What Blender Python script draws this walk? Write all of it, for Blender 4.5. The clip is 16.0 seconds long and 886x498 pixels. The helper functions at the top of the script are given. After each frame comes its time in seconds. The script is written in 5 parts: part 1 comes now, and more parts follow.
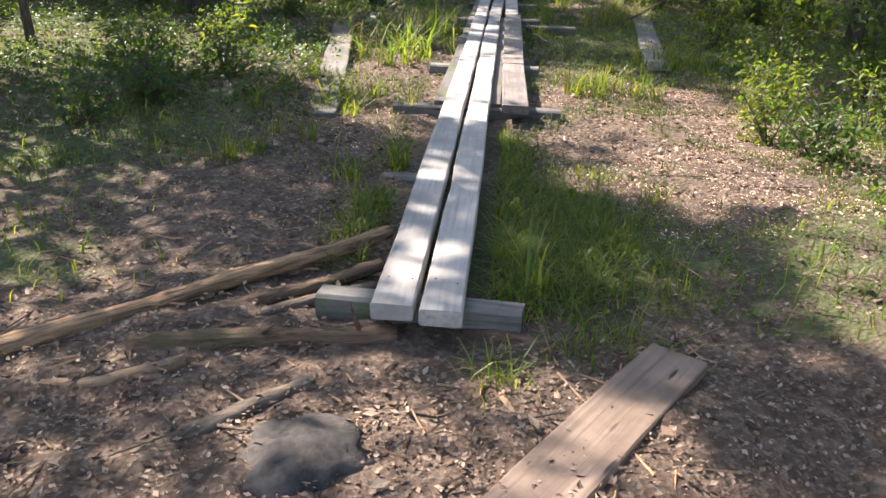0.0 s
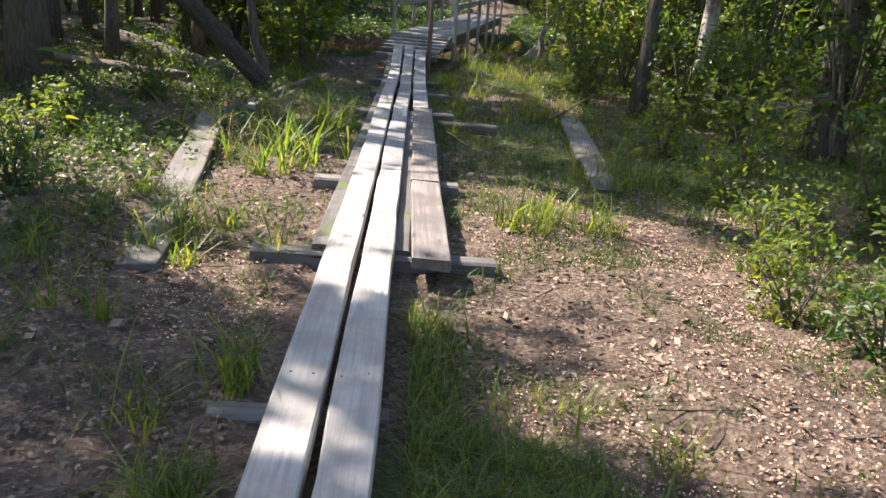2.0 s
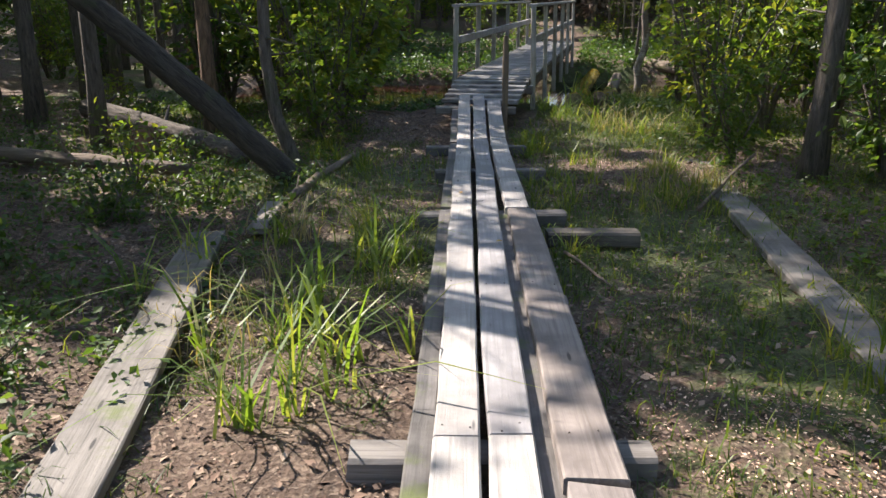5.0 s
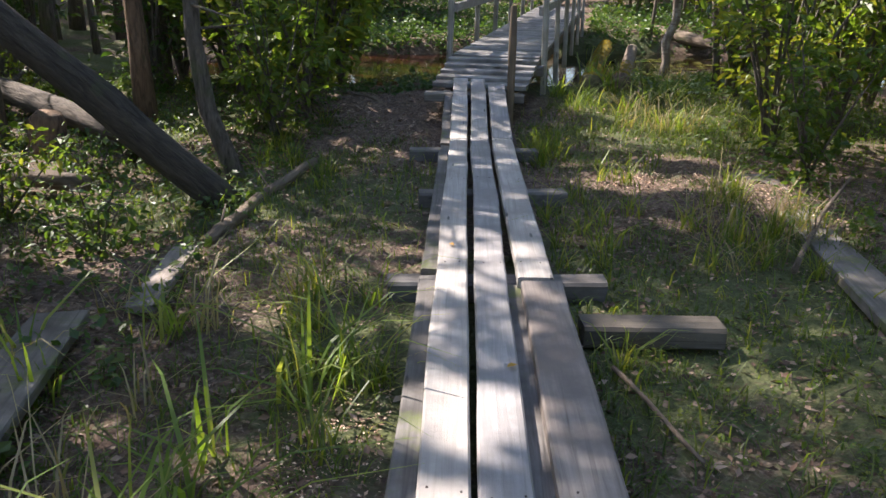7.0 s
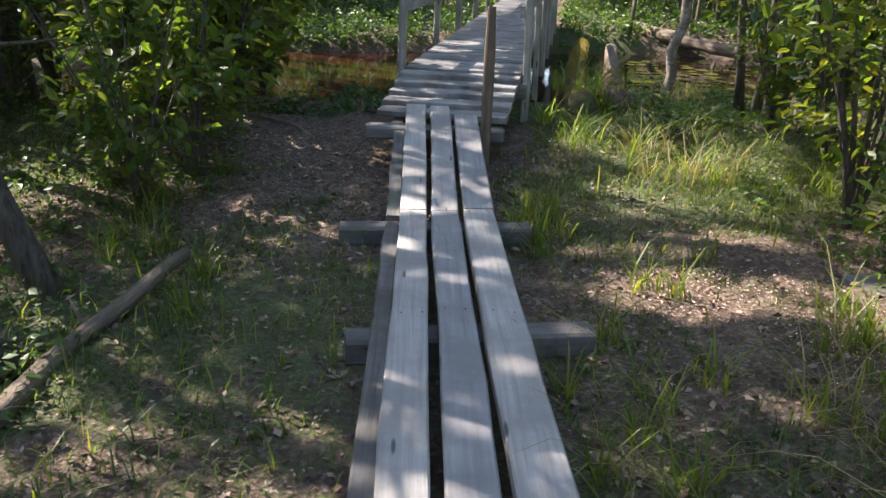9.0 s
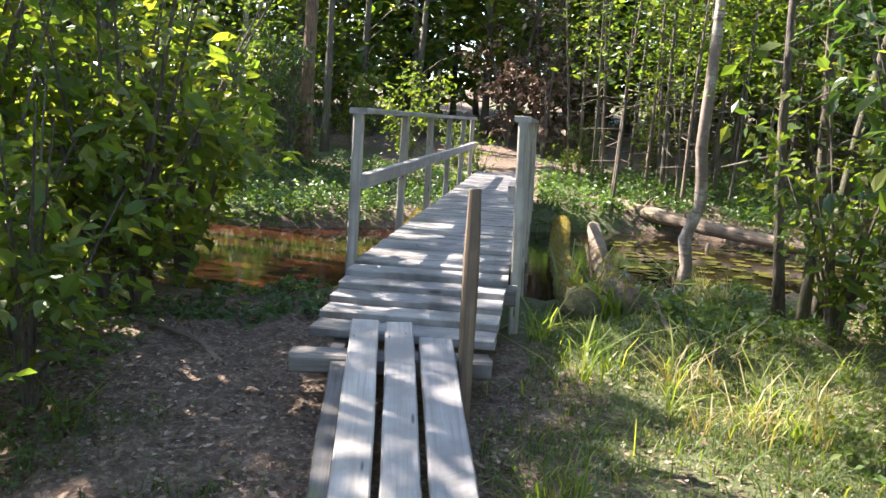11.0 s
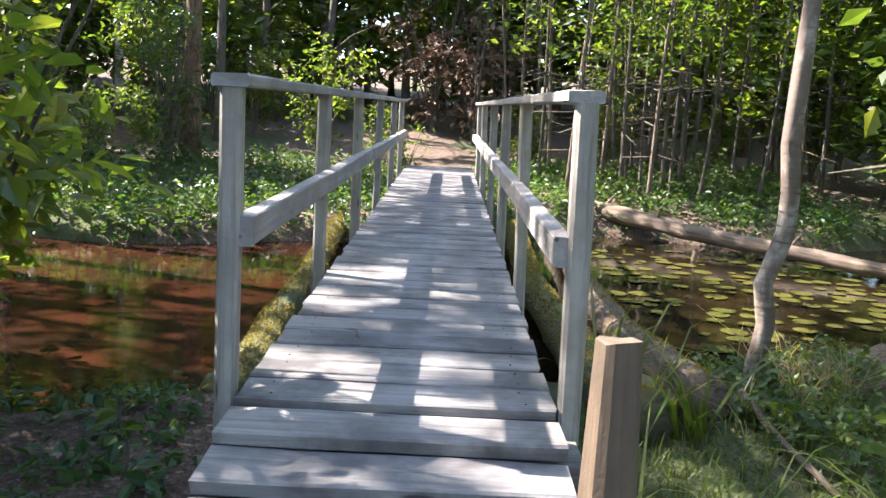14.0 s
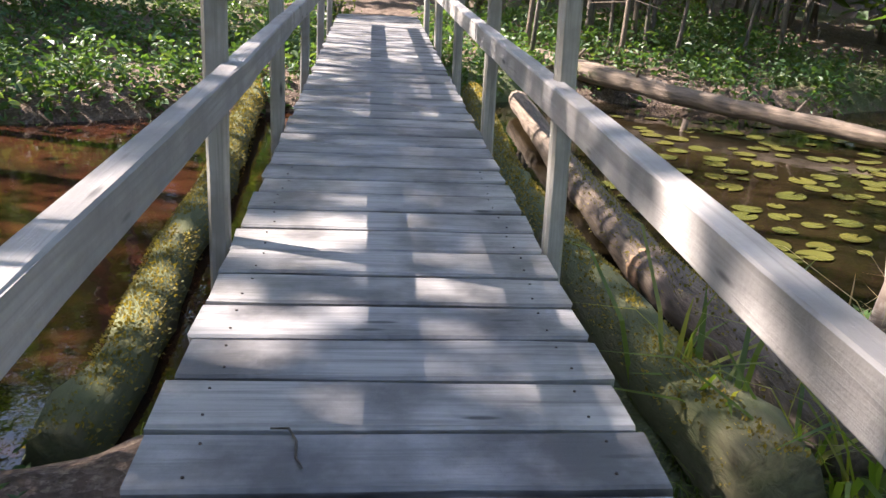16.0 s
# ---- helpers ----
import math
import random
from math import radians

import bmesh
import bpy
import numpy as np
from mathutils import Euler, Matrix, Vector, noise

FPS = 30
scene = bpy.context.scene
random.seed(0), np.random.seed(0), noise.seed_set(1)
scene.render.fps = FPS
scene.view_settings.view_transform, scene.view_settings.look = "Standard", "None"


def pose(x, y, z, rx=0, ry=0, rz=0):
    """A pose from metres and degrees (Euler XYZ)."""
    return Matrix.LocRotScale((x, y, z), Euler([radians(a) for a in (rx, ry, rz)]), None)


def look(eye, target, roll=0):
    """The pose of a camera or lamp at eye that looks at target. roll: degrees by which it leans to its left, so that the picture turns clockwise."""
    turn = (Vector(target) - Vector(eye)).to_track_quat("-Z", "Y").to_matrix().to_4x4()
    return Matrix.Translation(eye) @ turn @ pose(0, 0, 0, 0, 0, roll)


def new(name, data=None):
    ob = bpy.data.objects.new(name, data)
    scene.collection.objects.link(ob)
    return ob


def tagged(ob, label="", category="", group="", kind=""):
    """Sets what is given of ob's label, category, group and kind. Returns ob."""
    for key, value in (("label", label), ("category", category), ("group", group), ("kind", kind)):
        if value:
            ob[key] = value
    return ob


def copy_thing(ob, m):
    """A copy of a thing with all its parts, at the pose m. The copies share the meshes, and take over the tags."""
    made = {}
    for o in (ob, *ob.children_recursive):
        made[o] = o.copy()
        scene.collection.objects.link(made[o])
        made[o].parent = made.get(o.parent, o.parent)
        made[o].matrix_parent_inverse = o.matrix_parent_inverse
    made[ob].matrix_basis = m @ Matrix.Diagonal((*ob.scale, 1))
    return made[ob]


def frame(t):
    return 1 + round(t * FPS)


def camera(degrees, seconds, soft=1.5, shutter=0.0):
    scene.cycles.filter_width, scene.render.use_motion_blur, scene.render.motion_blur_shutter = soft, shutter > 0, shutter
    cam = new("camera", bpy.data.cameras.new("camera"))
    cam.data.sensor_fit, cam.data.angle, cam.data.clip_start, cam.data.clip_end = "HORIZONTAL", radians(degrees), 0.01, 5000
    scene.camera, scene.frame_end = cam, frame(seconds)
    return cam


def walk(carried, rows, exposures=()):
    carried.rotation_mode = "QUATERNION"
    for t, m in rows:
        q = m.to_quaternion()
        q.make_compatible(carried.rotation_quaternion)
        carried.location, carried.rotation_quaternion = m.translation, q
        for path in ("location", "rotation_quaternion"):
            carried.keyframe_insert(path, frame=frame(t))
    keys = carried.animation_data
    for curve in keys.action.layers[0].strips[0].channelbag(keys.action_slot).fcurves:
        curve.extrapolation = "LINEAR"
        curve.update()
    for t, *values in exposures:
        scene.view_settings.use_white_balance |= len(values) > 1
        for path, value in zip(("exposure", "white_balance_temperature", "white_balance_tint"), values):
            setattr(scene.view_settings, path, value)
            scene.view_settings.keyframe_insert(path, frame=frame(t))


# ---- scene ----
cam = camera(57.6, 16.0, soft=1.5)
PATH = [
    (0, (0.295, 0.795, 1.706), (0.164, 2.626, 0.912), 1.7),
    (0.5, (0.174, 1.195, 1.704), (-0.024, 3.011, 0.888), 2.5),
    (1, (0.173, 1.668, 1.657), (0.026, 3.45, 0.762), 4.2),
    (1.5, (0.157, 2.244, 1.609), (0.187, 4.05, 0.75), 5.1),
    (2, (0.229, 3.019, 1.601), (0.328, 4.921, 0.989), 4.8),
    (2.5, (0.141, 3.547, 1.666), (0.004, 5.452, 1.071), 2.7),
    (3, (0.005, 4.16, 1.78), (-0.109, 6.1, 1.305), 0.5),
    (3.5, (-0.04, 4.73, 1.756), (-0.089, 6.655, 1.218), 0.3),
    (4, (-0.069, 5.381, 1.729), (-0.125, 7.302, 1.179), -0.5),
    (6.5, (-0.068, 8.094, 1.666), (-0.117, 9.996, 1.048), 1.0),
    (7, (-0.07, 8.717, 1.725), (-0.109, 10.607, 1.074), 1.1),
    (7.5, (-0.065, 9.344, 1.748), (-0.049, 11.224, 1.066), 1.0),
    (8, (-0.094, 10.024, 1.686), (-0.039, 11.906, 1.011), 2.1),
    (10.5, (-0.059, 13.025, 1.809), (0.039, 14.9, 1.12), 2.2),
    (11, (0.001, 13.458, 1.673), (0.142, 15.433, 1.39), 3.2),
    (11.5, (-0.003, 13.971, 1.652), (0.159, 15.96, 1.508), 2.7),
    (12, (-0.02, 14.518, 1.608), (0.255, 16.487, 1.39), 2.4),
    (12.5, (-0.019, 15.002, 1.621), (0.257, 16.96, 1.321), 2.5),
    (13, (-0.024, 15.55, 1.651), (0.317, 17.498, 1.348), 2.6),
    (13.5, (-0.005, 16.037, 1.691), (0.376, 17.977, 1.391), 3.0),
    (14, (-0.019, 16.551, 1.7), (0.341, 18.493, 1.388), 2.8),
    (14.5, (0.009, 17.073, 1.695), (0.479, 18.975, 1.29), 3.0),
    (15, (0.046, 17.555, 1.765), (0.539, 19.434, 1.288), 2.3),
    (15.5, (0.051, 18.065, 1.79), (0.55, 19.911, 1.202), 2.6),
    (16, (0.126, 18.544, 1.754), (0.652, 20.349, 1.074), 3.1),
]
EXPOSURES = [(0.0, 1.8, 6650, 15), (3.0, 1.42, 6400, 14), (4.0, 1.28, 6350, 13), (6.5, 1.65, 6500, 17), (7.2, 1.65, 6500, 17), (8.3, 1.75, 6400, 16), (10.3, 2.35, 6500, 15), (11.2, 2.65, 6550, 15), (13.5, 2.6, 6350, 16), (16.0, 2.3, 6450, 19)]
walk(cam, [(t, look(eye, target, roll)) for t, eye, target, roll in PATH], EXPOSURES)

# ---- light ----
SUN_AZ, SUN_EL = radians(-59.0), radians(45.0)      # azimuth clockwise from +y
TO_SUN = Vector((math.sin(SUN_AZ) * math.cos(SUN_EL), math.cos(SUN_AZ) * math.cos(SUN_EL), math.sin(SUN_EL)))
world = bpy.data.worlds.new("world")
scene.world = world
world.use_nodes = True
wn = world.node_tree
sky = wn.nodes.new("ShaderNodeTexSky")
sky.sky_type, sky.sun_disc, sky.sun_elevation, sky.sun_rotation = "NISHITA", False, SUN_EL, SUN_AZ
wn.nodes["Background"].inputs["Strength"].default_value = 0.125
wn.links.new(sky.outputs[0], wn.nodes["Background"].inputs["Color"])
sun = new("sun", bpy.data.lights.new("sun", "SUN"))
sun.data.energy, sun.data.angle, sun.data.color = 5.0, radians(0.55), (1.0, 0.93, 0.82)
sun.matrix_world = look(TO_SUN * 60, (0, 0, 0))

# ---- materials ----


def material(name):
    m = bpy.data.materials.new(name)
    m.use_nodes = True
    return m, m.node_tree, m.node_tree.nodes["Principled BSDF"]


def node(nt, kind, **values):
    n = nt.nodes.new(kind)
    for key, value in values.items():
        n.inputs[key].default_value = value
    return n


def coords(nt, scale, space="Object", turn=(0, 0, 0)):
    tc = nt.nodes.new("ShaderNodeTexCoord")
    mp = node(nt, "ShaderNodeMapping", Scale=scale, Rotation=turn)
    nt.links.new(tc.outputs[space], mp.inputs["Vector"])
    return mp.outputs["Vector"]


def noise_tex(nt, vector, scale, detail=6.0, rough=0.6, distortion=0.0):
    n = node(nt, "ShaderNodeTexNoise", Scale=scale, Detail=detail, Roughness=rough, Distortion=distortion)
    nt.links.new(vector, n.inputs["Vector"])
    return n.outputs["Fac"]


def ramp(nt, fac, *stops):
    n = nt.nodes.new("ShaderNodeValToRGB")
    els = n.color_ramp.elements
    while len(els) < len(stops):
        els.new(0.5)
    for e, (pos, col) in zip(els, stops):
        e.position = pos
        e.color = (*col, 1) if len(col) == 3 else col
    nt.links.new(fac, n.inputs["Fac"])
    return n.outputs["Color"]


def mix(nt, fac, a, b, blend="MIX"):
    n = nt.nodes.new("ShaderNodeMix")
    n.data_type, n.blend_type = "RGBA", blend
    for value, socket in ((fac, n.inputs["Factor"]), (a, n.inputs["A"]), (b, n.inputs["B"])):
        if isinstance(value, (int, float)):
            socket.default_value = value
        elif isinstance(value, tuple):
            socket.default_value = (*value, 1)
        else:
            nt.links.new(value, socket)
    return n.outputs["Result"]


def bump(nt, bsdf, height, strength=0.5, distance=0.01):
    n = node(nt, "ShaderNodeBump", Strength=strength, Distance=distance)
    nt.links.new(height, n.inputs["Height"])
    nt.links.new(n.outputs["Normal"], bsdf.inputs["Normal"])


def random_value(nt, island=False):
    if island:
        return nt.nodes.new("ShaderNodeNewGeometry").outputs["Random Per Island"]
    return nt.nodes.new("ShaderNodeObjectInfo").outputs["Random"]


def shifted(nt, vector):
    """Moves the texture by a random step for each object."""
    add = nt.nodes.new("ShaderNodeVectorMath")
    mul = nt.nodes.new("ShaderNodeMath")
    mul.operation = "MULTIPLY"
    mul.inputs[1].default_value = 37.0
    nt.links.new(random_value(nt), mul.inputs[0])
    nt.links.new(vector, add.inputs[0])
    nt.links.new(mul.outputs[0], add.inputs[1])
    return add.outputs[0]


def wood(name, dark, light, stain, along="Y", rough=0.75, moss=0.0):
    """Weathered timber: long grain, knots, grey and dark stains; the grain runs along a local axis."""
    m, nt, bsdf = material(name)
    scale = {"X": (1.3, 42, 42), "Y": (42, 1.3, 42), "Z": (42, 42, 1.3)}[along]
    v = shifted(nt, coords(nt, scale))
    grain = noise_tex(nt, v, 1.0, 5, 0.65, 0.6)
    flat = shifted(nt, coords(nt, (1, 1, 1)))
    blot = noise_tex(nt, flat, 3.2, 5, 0.62)
    fine = noise_tex(nt, flat, 60.0, 3, 0.7)
    base = ramp(nt, grain, (0.28, dark), (0.52, light), (0.75, tuple(min(1, c * 1.22) for c in light)))
    col = mix(nt, ramp(nt, blot, (0.4, (0, 0, 0)), (0.64, (0.95, 0.95, 0.95))), base, stain)
    tone = ramp(nt, random_value(nt), (0.0, (0.78, 0.78, 0.8)), (0.5, (1, 0.98, 0.95)), (1.0, (1.12, 1.08, 1.02)))
    col = mix(nt, 1.0, col, tone, "MULTIPLY")
    vor = node(nt, "ShaderNodeTexVoronoi", Scale=2.1)
    kv = {"X": (0.9, 5, 5), "Y": (5, 0.9, 5), "Z": (5, 5, 0.9)}[along]
    nt.links.new(shifted(nt, coords(nt, kv)), vor.inputs["Vector"])
    knot = ramp(nt, vor.outputs["Distance"], (0.06, (1, 1, 1)), (0.11, (0, 0, 0)))
    col = mix(nt, knot, col, tuple(c * 0.35 for c in dark))
    if moss:
        green = noise_tex(nt, flat, 2.3, 6, 0.7)
        col = mix(nt, ramp(nt, green, (0.62 - moss * 0.3, (0, 0, 0)), (0.72 - moss * 0.25, (0.85, 0.85, 0.85))), col, (0.10, 0.12, 0.03))
    nt.links.new(col, bsdf.inputs["Base Color"])
    bsdf.inputs["Roughness"].default_value = rough
    both = mix(nt, 0.35, grain, fine)
    bump(nt, bsdf, both, 0.75, 0.006)
    return m


def bark(name, dark, light, scale=(26, 26, 4.5), moss=0.3):
    m, nt, bsdf = material(name)
    v = shifted(nt, coords(nt, scale))
    n1 = noise_tex(nt, v, 1.0, 8, 0.7, 0.8)
    n2 = noise_tex(nt, shifted(nt, coords(nt, (1, 1, 1))), 2.2, 5, 0.65)
    col = ramp(nt, n1, (0.32, dark), (0.62, light))
    col = mix(nt, ramp(nt, n2, (0.62 - 0.25 * moss, (0, 0, 0)), (0.74 - 0.2 * moss, (0.7, 0.7, 0.7))), col, (0.075, 0.095, 0.03))
    nt.links.new(col, bsdf.inputs["Base Color"])
    bsdf.inputs["Roughness"].default_value = 0.9
    bump(nt, bsdf, n1, 1.0, 0.03)
    return m


def birch_bark():
    m, nt, bsdf = material("birch bark")
    v = shifted(nt, coords(nt, (5, 5, 34)))
    marks = noise_tex(nt, v, 1.0, 4, 0.6)
    big = noise_tex(nt, shifted(nt, coords(nt, (3, 3, 1.6))), 1.5, 5, 0.65)
    col = ramp(nt, marks, (0.35, (0.05, 0.04, 0.035)), (0.46, (0.4, 0.36, 0.31)), (0.7, (0.56, 0.52, 0.46)))
    col = mix(nt, ramp(nt, big, (0.38, (0, 0, 0)), (0.54, (0.9, 0.9, 0.9))), col, (0.14, 0.1, 0.078))
    nt.links.new(col, bsdf.inputs["Base Color"])
    bsdf.inputs["Roughness"].default_value = 0.7
    bump(nt, bsdf, marks, 0.5, 0.01)
    return m


def leafy(name, a, b, c, through_light=0.45, gloss=0.45):
    """Leaves: three greens by island, glossy on top, letting light through."""
    m, nt, bsdf = material(name)
    col = ramp(nt, random_value(nt, True), (0.0, a), (0.55, b), (1.0, c))
    col = mix(nt, 1.0, col, ramp(nt, random_value(nt), (0.0, (0.82, 0.88, 0.85)), (1.0, (1.14, 1.06, 0.95))), "MULTIPLY")
    nt.links.new(col, bsdf.inputs["Base Color"])
    bsdf.inputs["Roughness"].default_value = gloss
    tr = nt.nodes.new("ShaderNodeBsdfTranslucent")
    warm = mix(nt, 1.0, col, (2.2, 2.0, 0.75), "MULTIPLY")
    nt.links.new(warm, tr.inputs["Color"])
    ms = node(nt, "ShaderNodeMixShader", Fac=through_light)
    nt.links.new(bsdf.outputs[0], ms.inputs[1])
    nt.links.new(tr.outputs[0], ms.inputs[2])
    nt.links.new(ms.outputs[0], nt.nodes["Material Output"].inputs["Surface"])
    return m


def ground_material():
    m, nt, bsdf = material("forest floor")
    v = coords(nt, (1, 1, 1))
    grit = noise_tex(nt, v, 42.0, 6, 0.75)
    mid = noise_tex(nt, v, 6.5, 7, 0.7, 0.4)
    large = noise_tex(nt, v, 0.55, 4, 0.6)
    vor = node(nt, "ShaderNodeTexVoronoi", Scale=38.0, Randomness=1.0)
    nt.links.new(v, vor.inputs["Vector"])
    soil = ramp(nt, mid, (0.3, (0.032, 0.02, 0.014)), (0.5, (0.092, 0.058, 0.04)), (0.72, (0.21, 0.15, 0.108)))
    flakes = ramp(nt, vor.outputs["Color"], (0.25, (0.07, 0.045, 0.03)), (0.6, (0.2, 0.14, 0.1)), (0.95, (0.36, 0.28, 0.21)))
    soil = mix(nt, ramp(nt, grit, (0.42, (0, 0, 0)), (0.62, (0.8, 0.8, 0.8))), soil, flakes)
    moss = ramp(nt, grit, (0.3, (0.03, 0.042, 0.013)), (0.55, (0.075, 0.092, 0.028)), (0.75, (0.15, 0.15, 0.055)))
    att = nt.nodes.new("ShaderNodeAttribute")
    att.attribute_name = "green"
    amount = nt.nodes.new("ShaderNodeMath")
    amount.operation = "ADD"
    nt.links.new(att.outputs["Fac"], amount.inputs[0])
    nt.links.new(mid, amount.inputs[1])
    second = nt.nodes.new("ShaderNodeMath")
    second.operation = "MULTIPLY_ADD"
    nt.links.new(large, second.inputs[0])
    second.inputs[1].default_value = 0.35
    nt.links.new(amount.outputs[0], second.inputs[2])
    col = mix(nt, ramp(nt, second.outputs[0], (0.82, (0, 0, 0)), (1.08 - 0.1, (0.9, 0.9, 0.9))), soil, moss)
    nt.links.new(col, bsdf.inputs["Base Color"])
    bsdf.inputs["Roughness"].default_value = 0.95
    both = mix(nt, 0.5, grit, vor.outputs["Distance"])
    bump(nt, bsdf, both, 0.9, 0.03)
    return m


def water_material():
    m, nt, bsdf = material("peat-brown water")
    v = coords(nt, (1, 1, 1))
    silt = noise_tex(nt, v, 0.9, 4, 0.6, 0.5)
    red = ramp(nt, silt, (0.34, (0.01, 0.006, 0.004)), (0.66, (0.042, 0.014, 0.0065)))
    dark = ramp(nt, silt, (0.36, (0.006, 0.0055, 0.003)), (0.68, (0.02, 0.013, 0.006)))
    side = nt.nodes.new("ShaderNodeSeparateXYZ")
    nt.links.new(v, side.inputs[0])
    across = node(nt, "ShaderNodeMapRange", **{"From Min": 0.5, "From Max": 2.5})
    nt.links.new(side.outputs["X"], across.inputs["Value"])
    col = mix(nt, across.outputs[0], red, dark)
    nt.links.new(col, bsdf.inputs["Base Color"])
    bsdf.inputs["Roughness"].default_value = 0.03
    bsdf.inputs["IOR"].default_value = 1.33
    ripple = noise_tex(nt, v, 7.0, 3, 0.5)
    bump(nt, bsdf, ripple, 0.12, 0.02)
    return m


def stone_material():
    m, nt, bsdf = material("grey stone")
    v = coords(nt, (1, 1, 1))
    n = noise_tex(nt, v, 9.0, 8, 0.7)
    nt.links.new(ramp(nt, n, (0.35, (0.02, 0.016, 0.014)), (0.65, (0.105, 0.088, 0.078))), bsdf.inputs["Base Color"])
    bsdf.inputs["Roughness"].default_value = 0.9
    bump(nt, bsdf, n, 0.8, 0.02)
    return m


def plain(name, colour, rough, metal=0.0, spread=0.25):
    m, nt, bsdf = material(name)
    n = noise_tex(nt, coords(nt, (1, 1, 1)), 30.0, 4, 0.6)
    nt.links.new(ramp(nt, n, (0.3, tuple(c * (1 - spread) for c in colour)), (0.7, tuple(c * (1 + spread) for c in colour))), bsdf.inputs["Base Color"])
    bsdf.inputs["Roughness"].default_value = rough
    bsdf.inputs["Metallic"].default_value = metal
    return m


def litter_material(name, pale):
    m, nt, bsdf = material(name)
    col = ramp(nt, random_value(nt, True), (0.0, (0.05, 0.03, 0.02)), (0.4, (0.15, 0.092, 0.062)), (0.75, (0.28, 0.2, 0.145)), (1.0, (0.36, 0.28, 0.21)))
    col = mix(nt, 1.0, col, (pale, pale * 0.95, pale * 0.93), "MULTIPLY")
    nt.links.new(col, bsdf.inputs["Base Color"])
    bsdf.inputs["Roughness"].default_value = 0.85
    return m


GREY_WOOD = wood("weathered grey board", (0.25, 0.232, 0.222), (0.385, 0.365, 0.352), (0.255, 0.236, 0.228), rough=0.68)
BROWN_WOOD = wood("weathered brown board", (0.13, 0.108, 0.097), (0.26, 0.225, 0.205), (0.15, 0.126, 0.115))
RED_WOOD = wood("reddish worn board", (0.09, 0.058, 0.043), (0.23, 0.165, 0.128), (0.12, 0.082, 0.063), moss=0.1)
OLD_WOOD = wood("old mossy board", (0.07, 0.063, 0.057), (0.18, 0.165, 0.152), (0.085, 0.075, 0.066), moss=0.25)
DECK_WOOD = wood("weathered deck board", (0.13, 0.126, 0.128), (0.285, 0.278, 0.278), (0.088, 0.084, 0.085), along="X", rough=0.48)
CROSS_WOOD = wood("weathered sleeper", (0.075, 0.068, 0.062), (0.19, 0.175, 0.163), (0.09, 0.08, 0.073), along="X", moss=0.15)
POST_WOOD = wood("weathered post", (0.16, 0.15, 0.135), (0.36, 0.345, 0.32), (0.22, 0.205, 0.185), along="Z")
DARK_POST = wood("brown treated post", (0.07, 0.05, 0.035), (0.2, 0.145, 0.1), (0.1, 0.075, 0.055), along="Z")
PALE_WOOD = wood("split pale wood", (0.13, 0.07, 0.04), (0.38, 0.24, 0.14), (0.2, 0.125, 0.08), along="Z")
BARK = bark("grey-brown bark", (0.035, 0.028, 0.022), (0.16, 0.13, 0.105))
PINE_BARK = bark("red-brown bark", (0.05, 0.03, 0.02), (0.23, 0.14, 0.085), moss=0.0)
LOG_BARK = bark("bare grey log", (0.06, 0.043, 0.031), (0.22, 0.165, 0.12), (18, 18, 2.0), moss=0.1)
MOSS_LOG = bark("mossy log", (0.07, 0.06, 0.035), (0.2, 0.17, 0.09), (18, 18, 4.0), moss=1.25)
POLE_BARK = bark("peeling orange bark", (0.05, 0.022, 0.012), (0.5, 0.31, 0.175), (34, 34, 3.0), moss=-0.5)
DEAD_BARK = bark("dark dead bark", (0.018, 0.014, 0.011), (0.085, 0.07, 0.056), moss=0.2)
BIRCH = birch_bark()
LEAF = leafy("broad leaves", (0.045, 0.09, 0.018), (0.075, 0.13, 0.027), (0.12, 0.155, 0.035), 0.5)
LEAF_PALE = leafy("young leaves", (0.06, 0.115, 0.022), (0.1, 0.155, 0.033), (0.16, 0.175, 0.04), 0.55)
LEAF_DARK = leafy("dark leaves", (0.03, 0.065, 0.017), (0.05, 0.1, 0.025), (0.08, 0.125, 0.035), 0.45)
NETTLE = leafy("bank leaves", (0.03, 0.075, 0.022), (0.05, 0.108, 0.034), (0.09, 0.14, 0.05), 0.4)
GRASS = leafy("grass blades", (0.05, 0.095, 0.018), (0.095, 0.15, 0.028), (0.18, 0.2, 0.055), 0.55)
DARK_GRASS = leafy("short grass", (0.03, 0.06, 0.014), (0.055, 0.095, 0.022), (0.1, 0.125, 0.035), 0.45)
SEDGE = leafy("sedge blades", (0.08, 0.14, 0.025), (0.14, 0.21, 0.04), (0.25, 0.27, 0.08), 0.5)
DRY_GRASS = leafy("dry grass", (0.2, 0.16, 0.09), (0.28, 0.23, 0.13), (0.34, 0.29, 0.17), 0.3)
MOSS = leafy("moss tufts", (0.1, 0.085, 0.018), (0.17, 0.145, 0.03), (0.26, 0.21, 0.05), 0.3, 0.8)
PAD = leafy("lily pads", (0.03, 0.035, 0.012), (0.075, 0.078, 0.022), (0.32, 0.26, 0.04), 0.12, 0.25)
FLOOR = ground_material()
WATER = water_material()
STONE = stone_material()
NAIL = plain("rusty nail", (0.06, 0.045, 0.04), 0.6, 0.6)
LITTER = litter_material("dry leaves and chips", 1.0)
# brighter copy of the litter, its colour raised for the sunlit patches
SUNLIT_LITTER = litter_material("needles and leaves brightened for sun patches", 2.4)

# ---- mesh helpers ----
rng = np.random.default_rng(7)


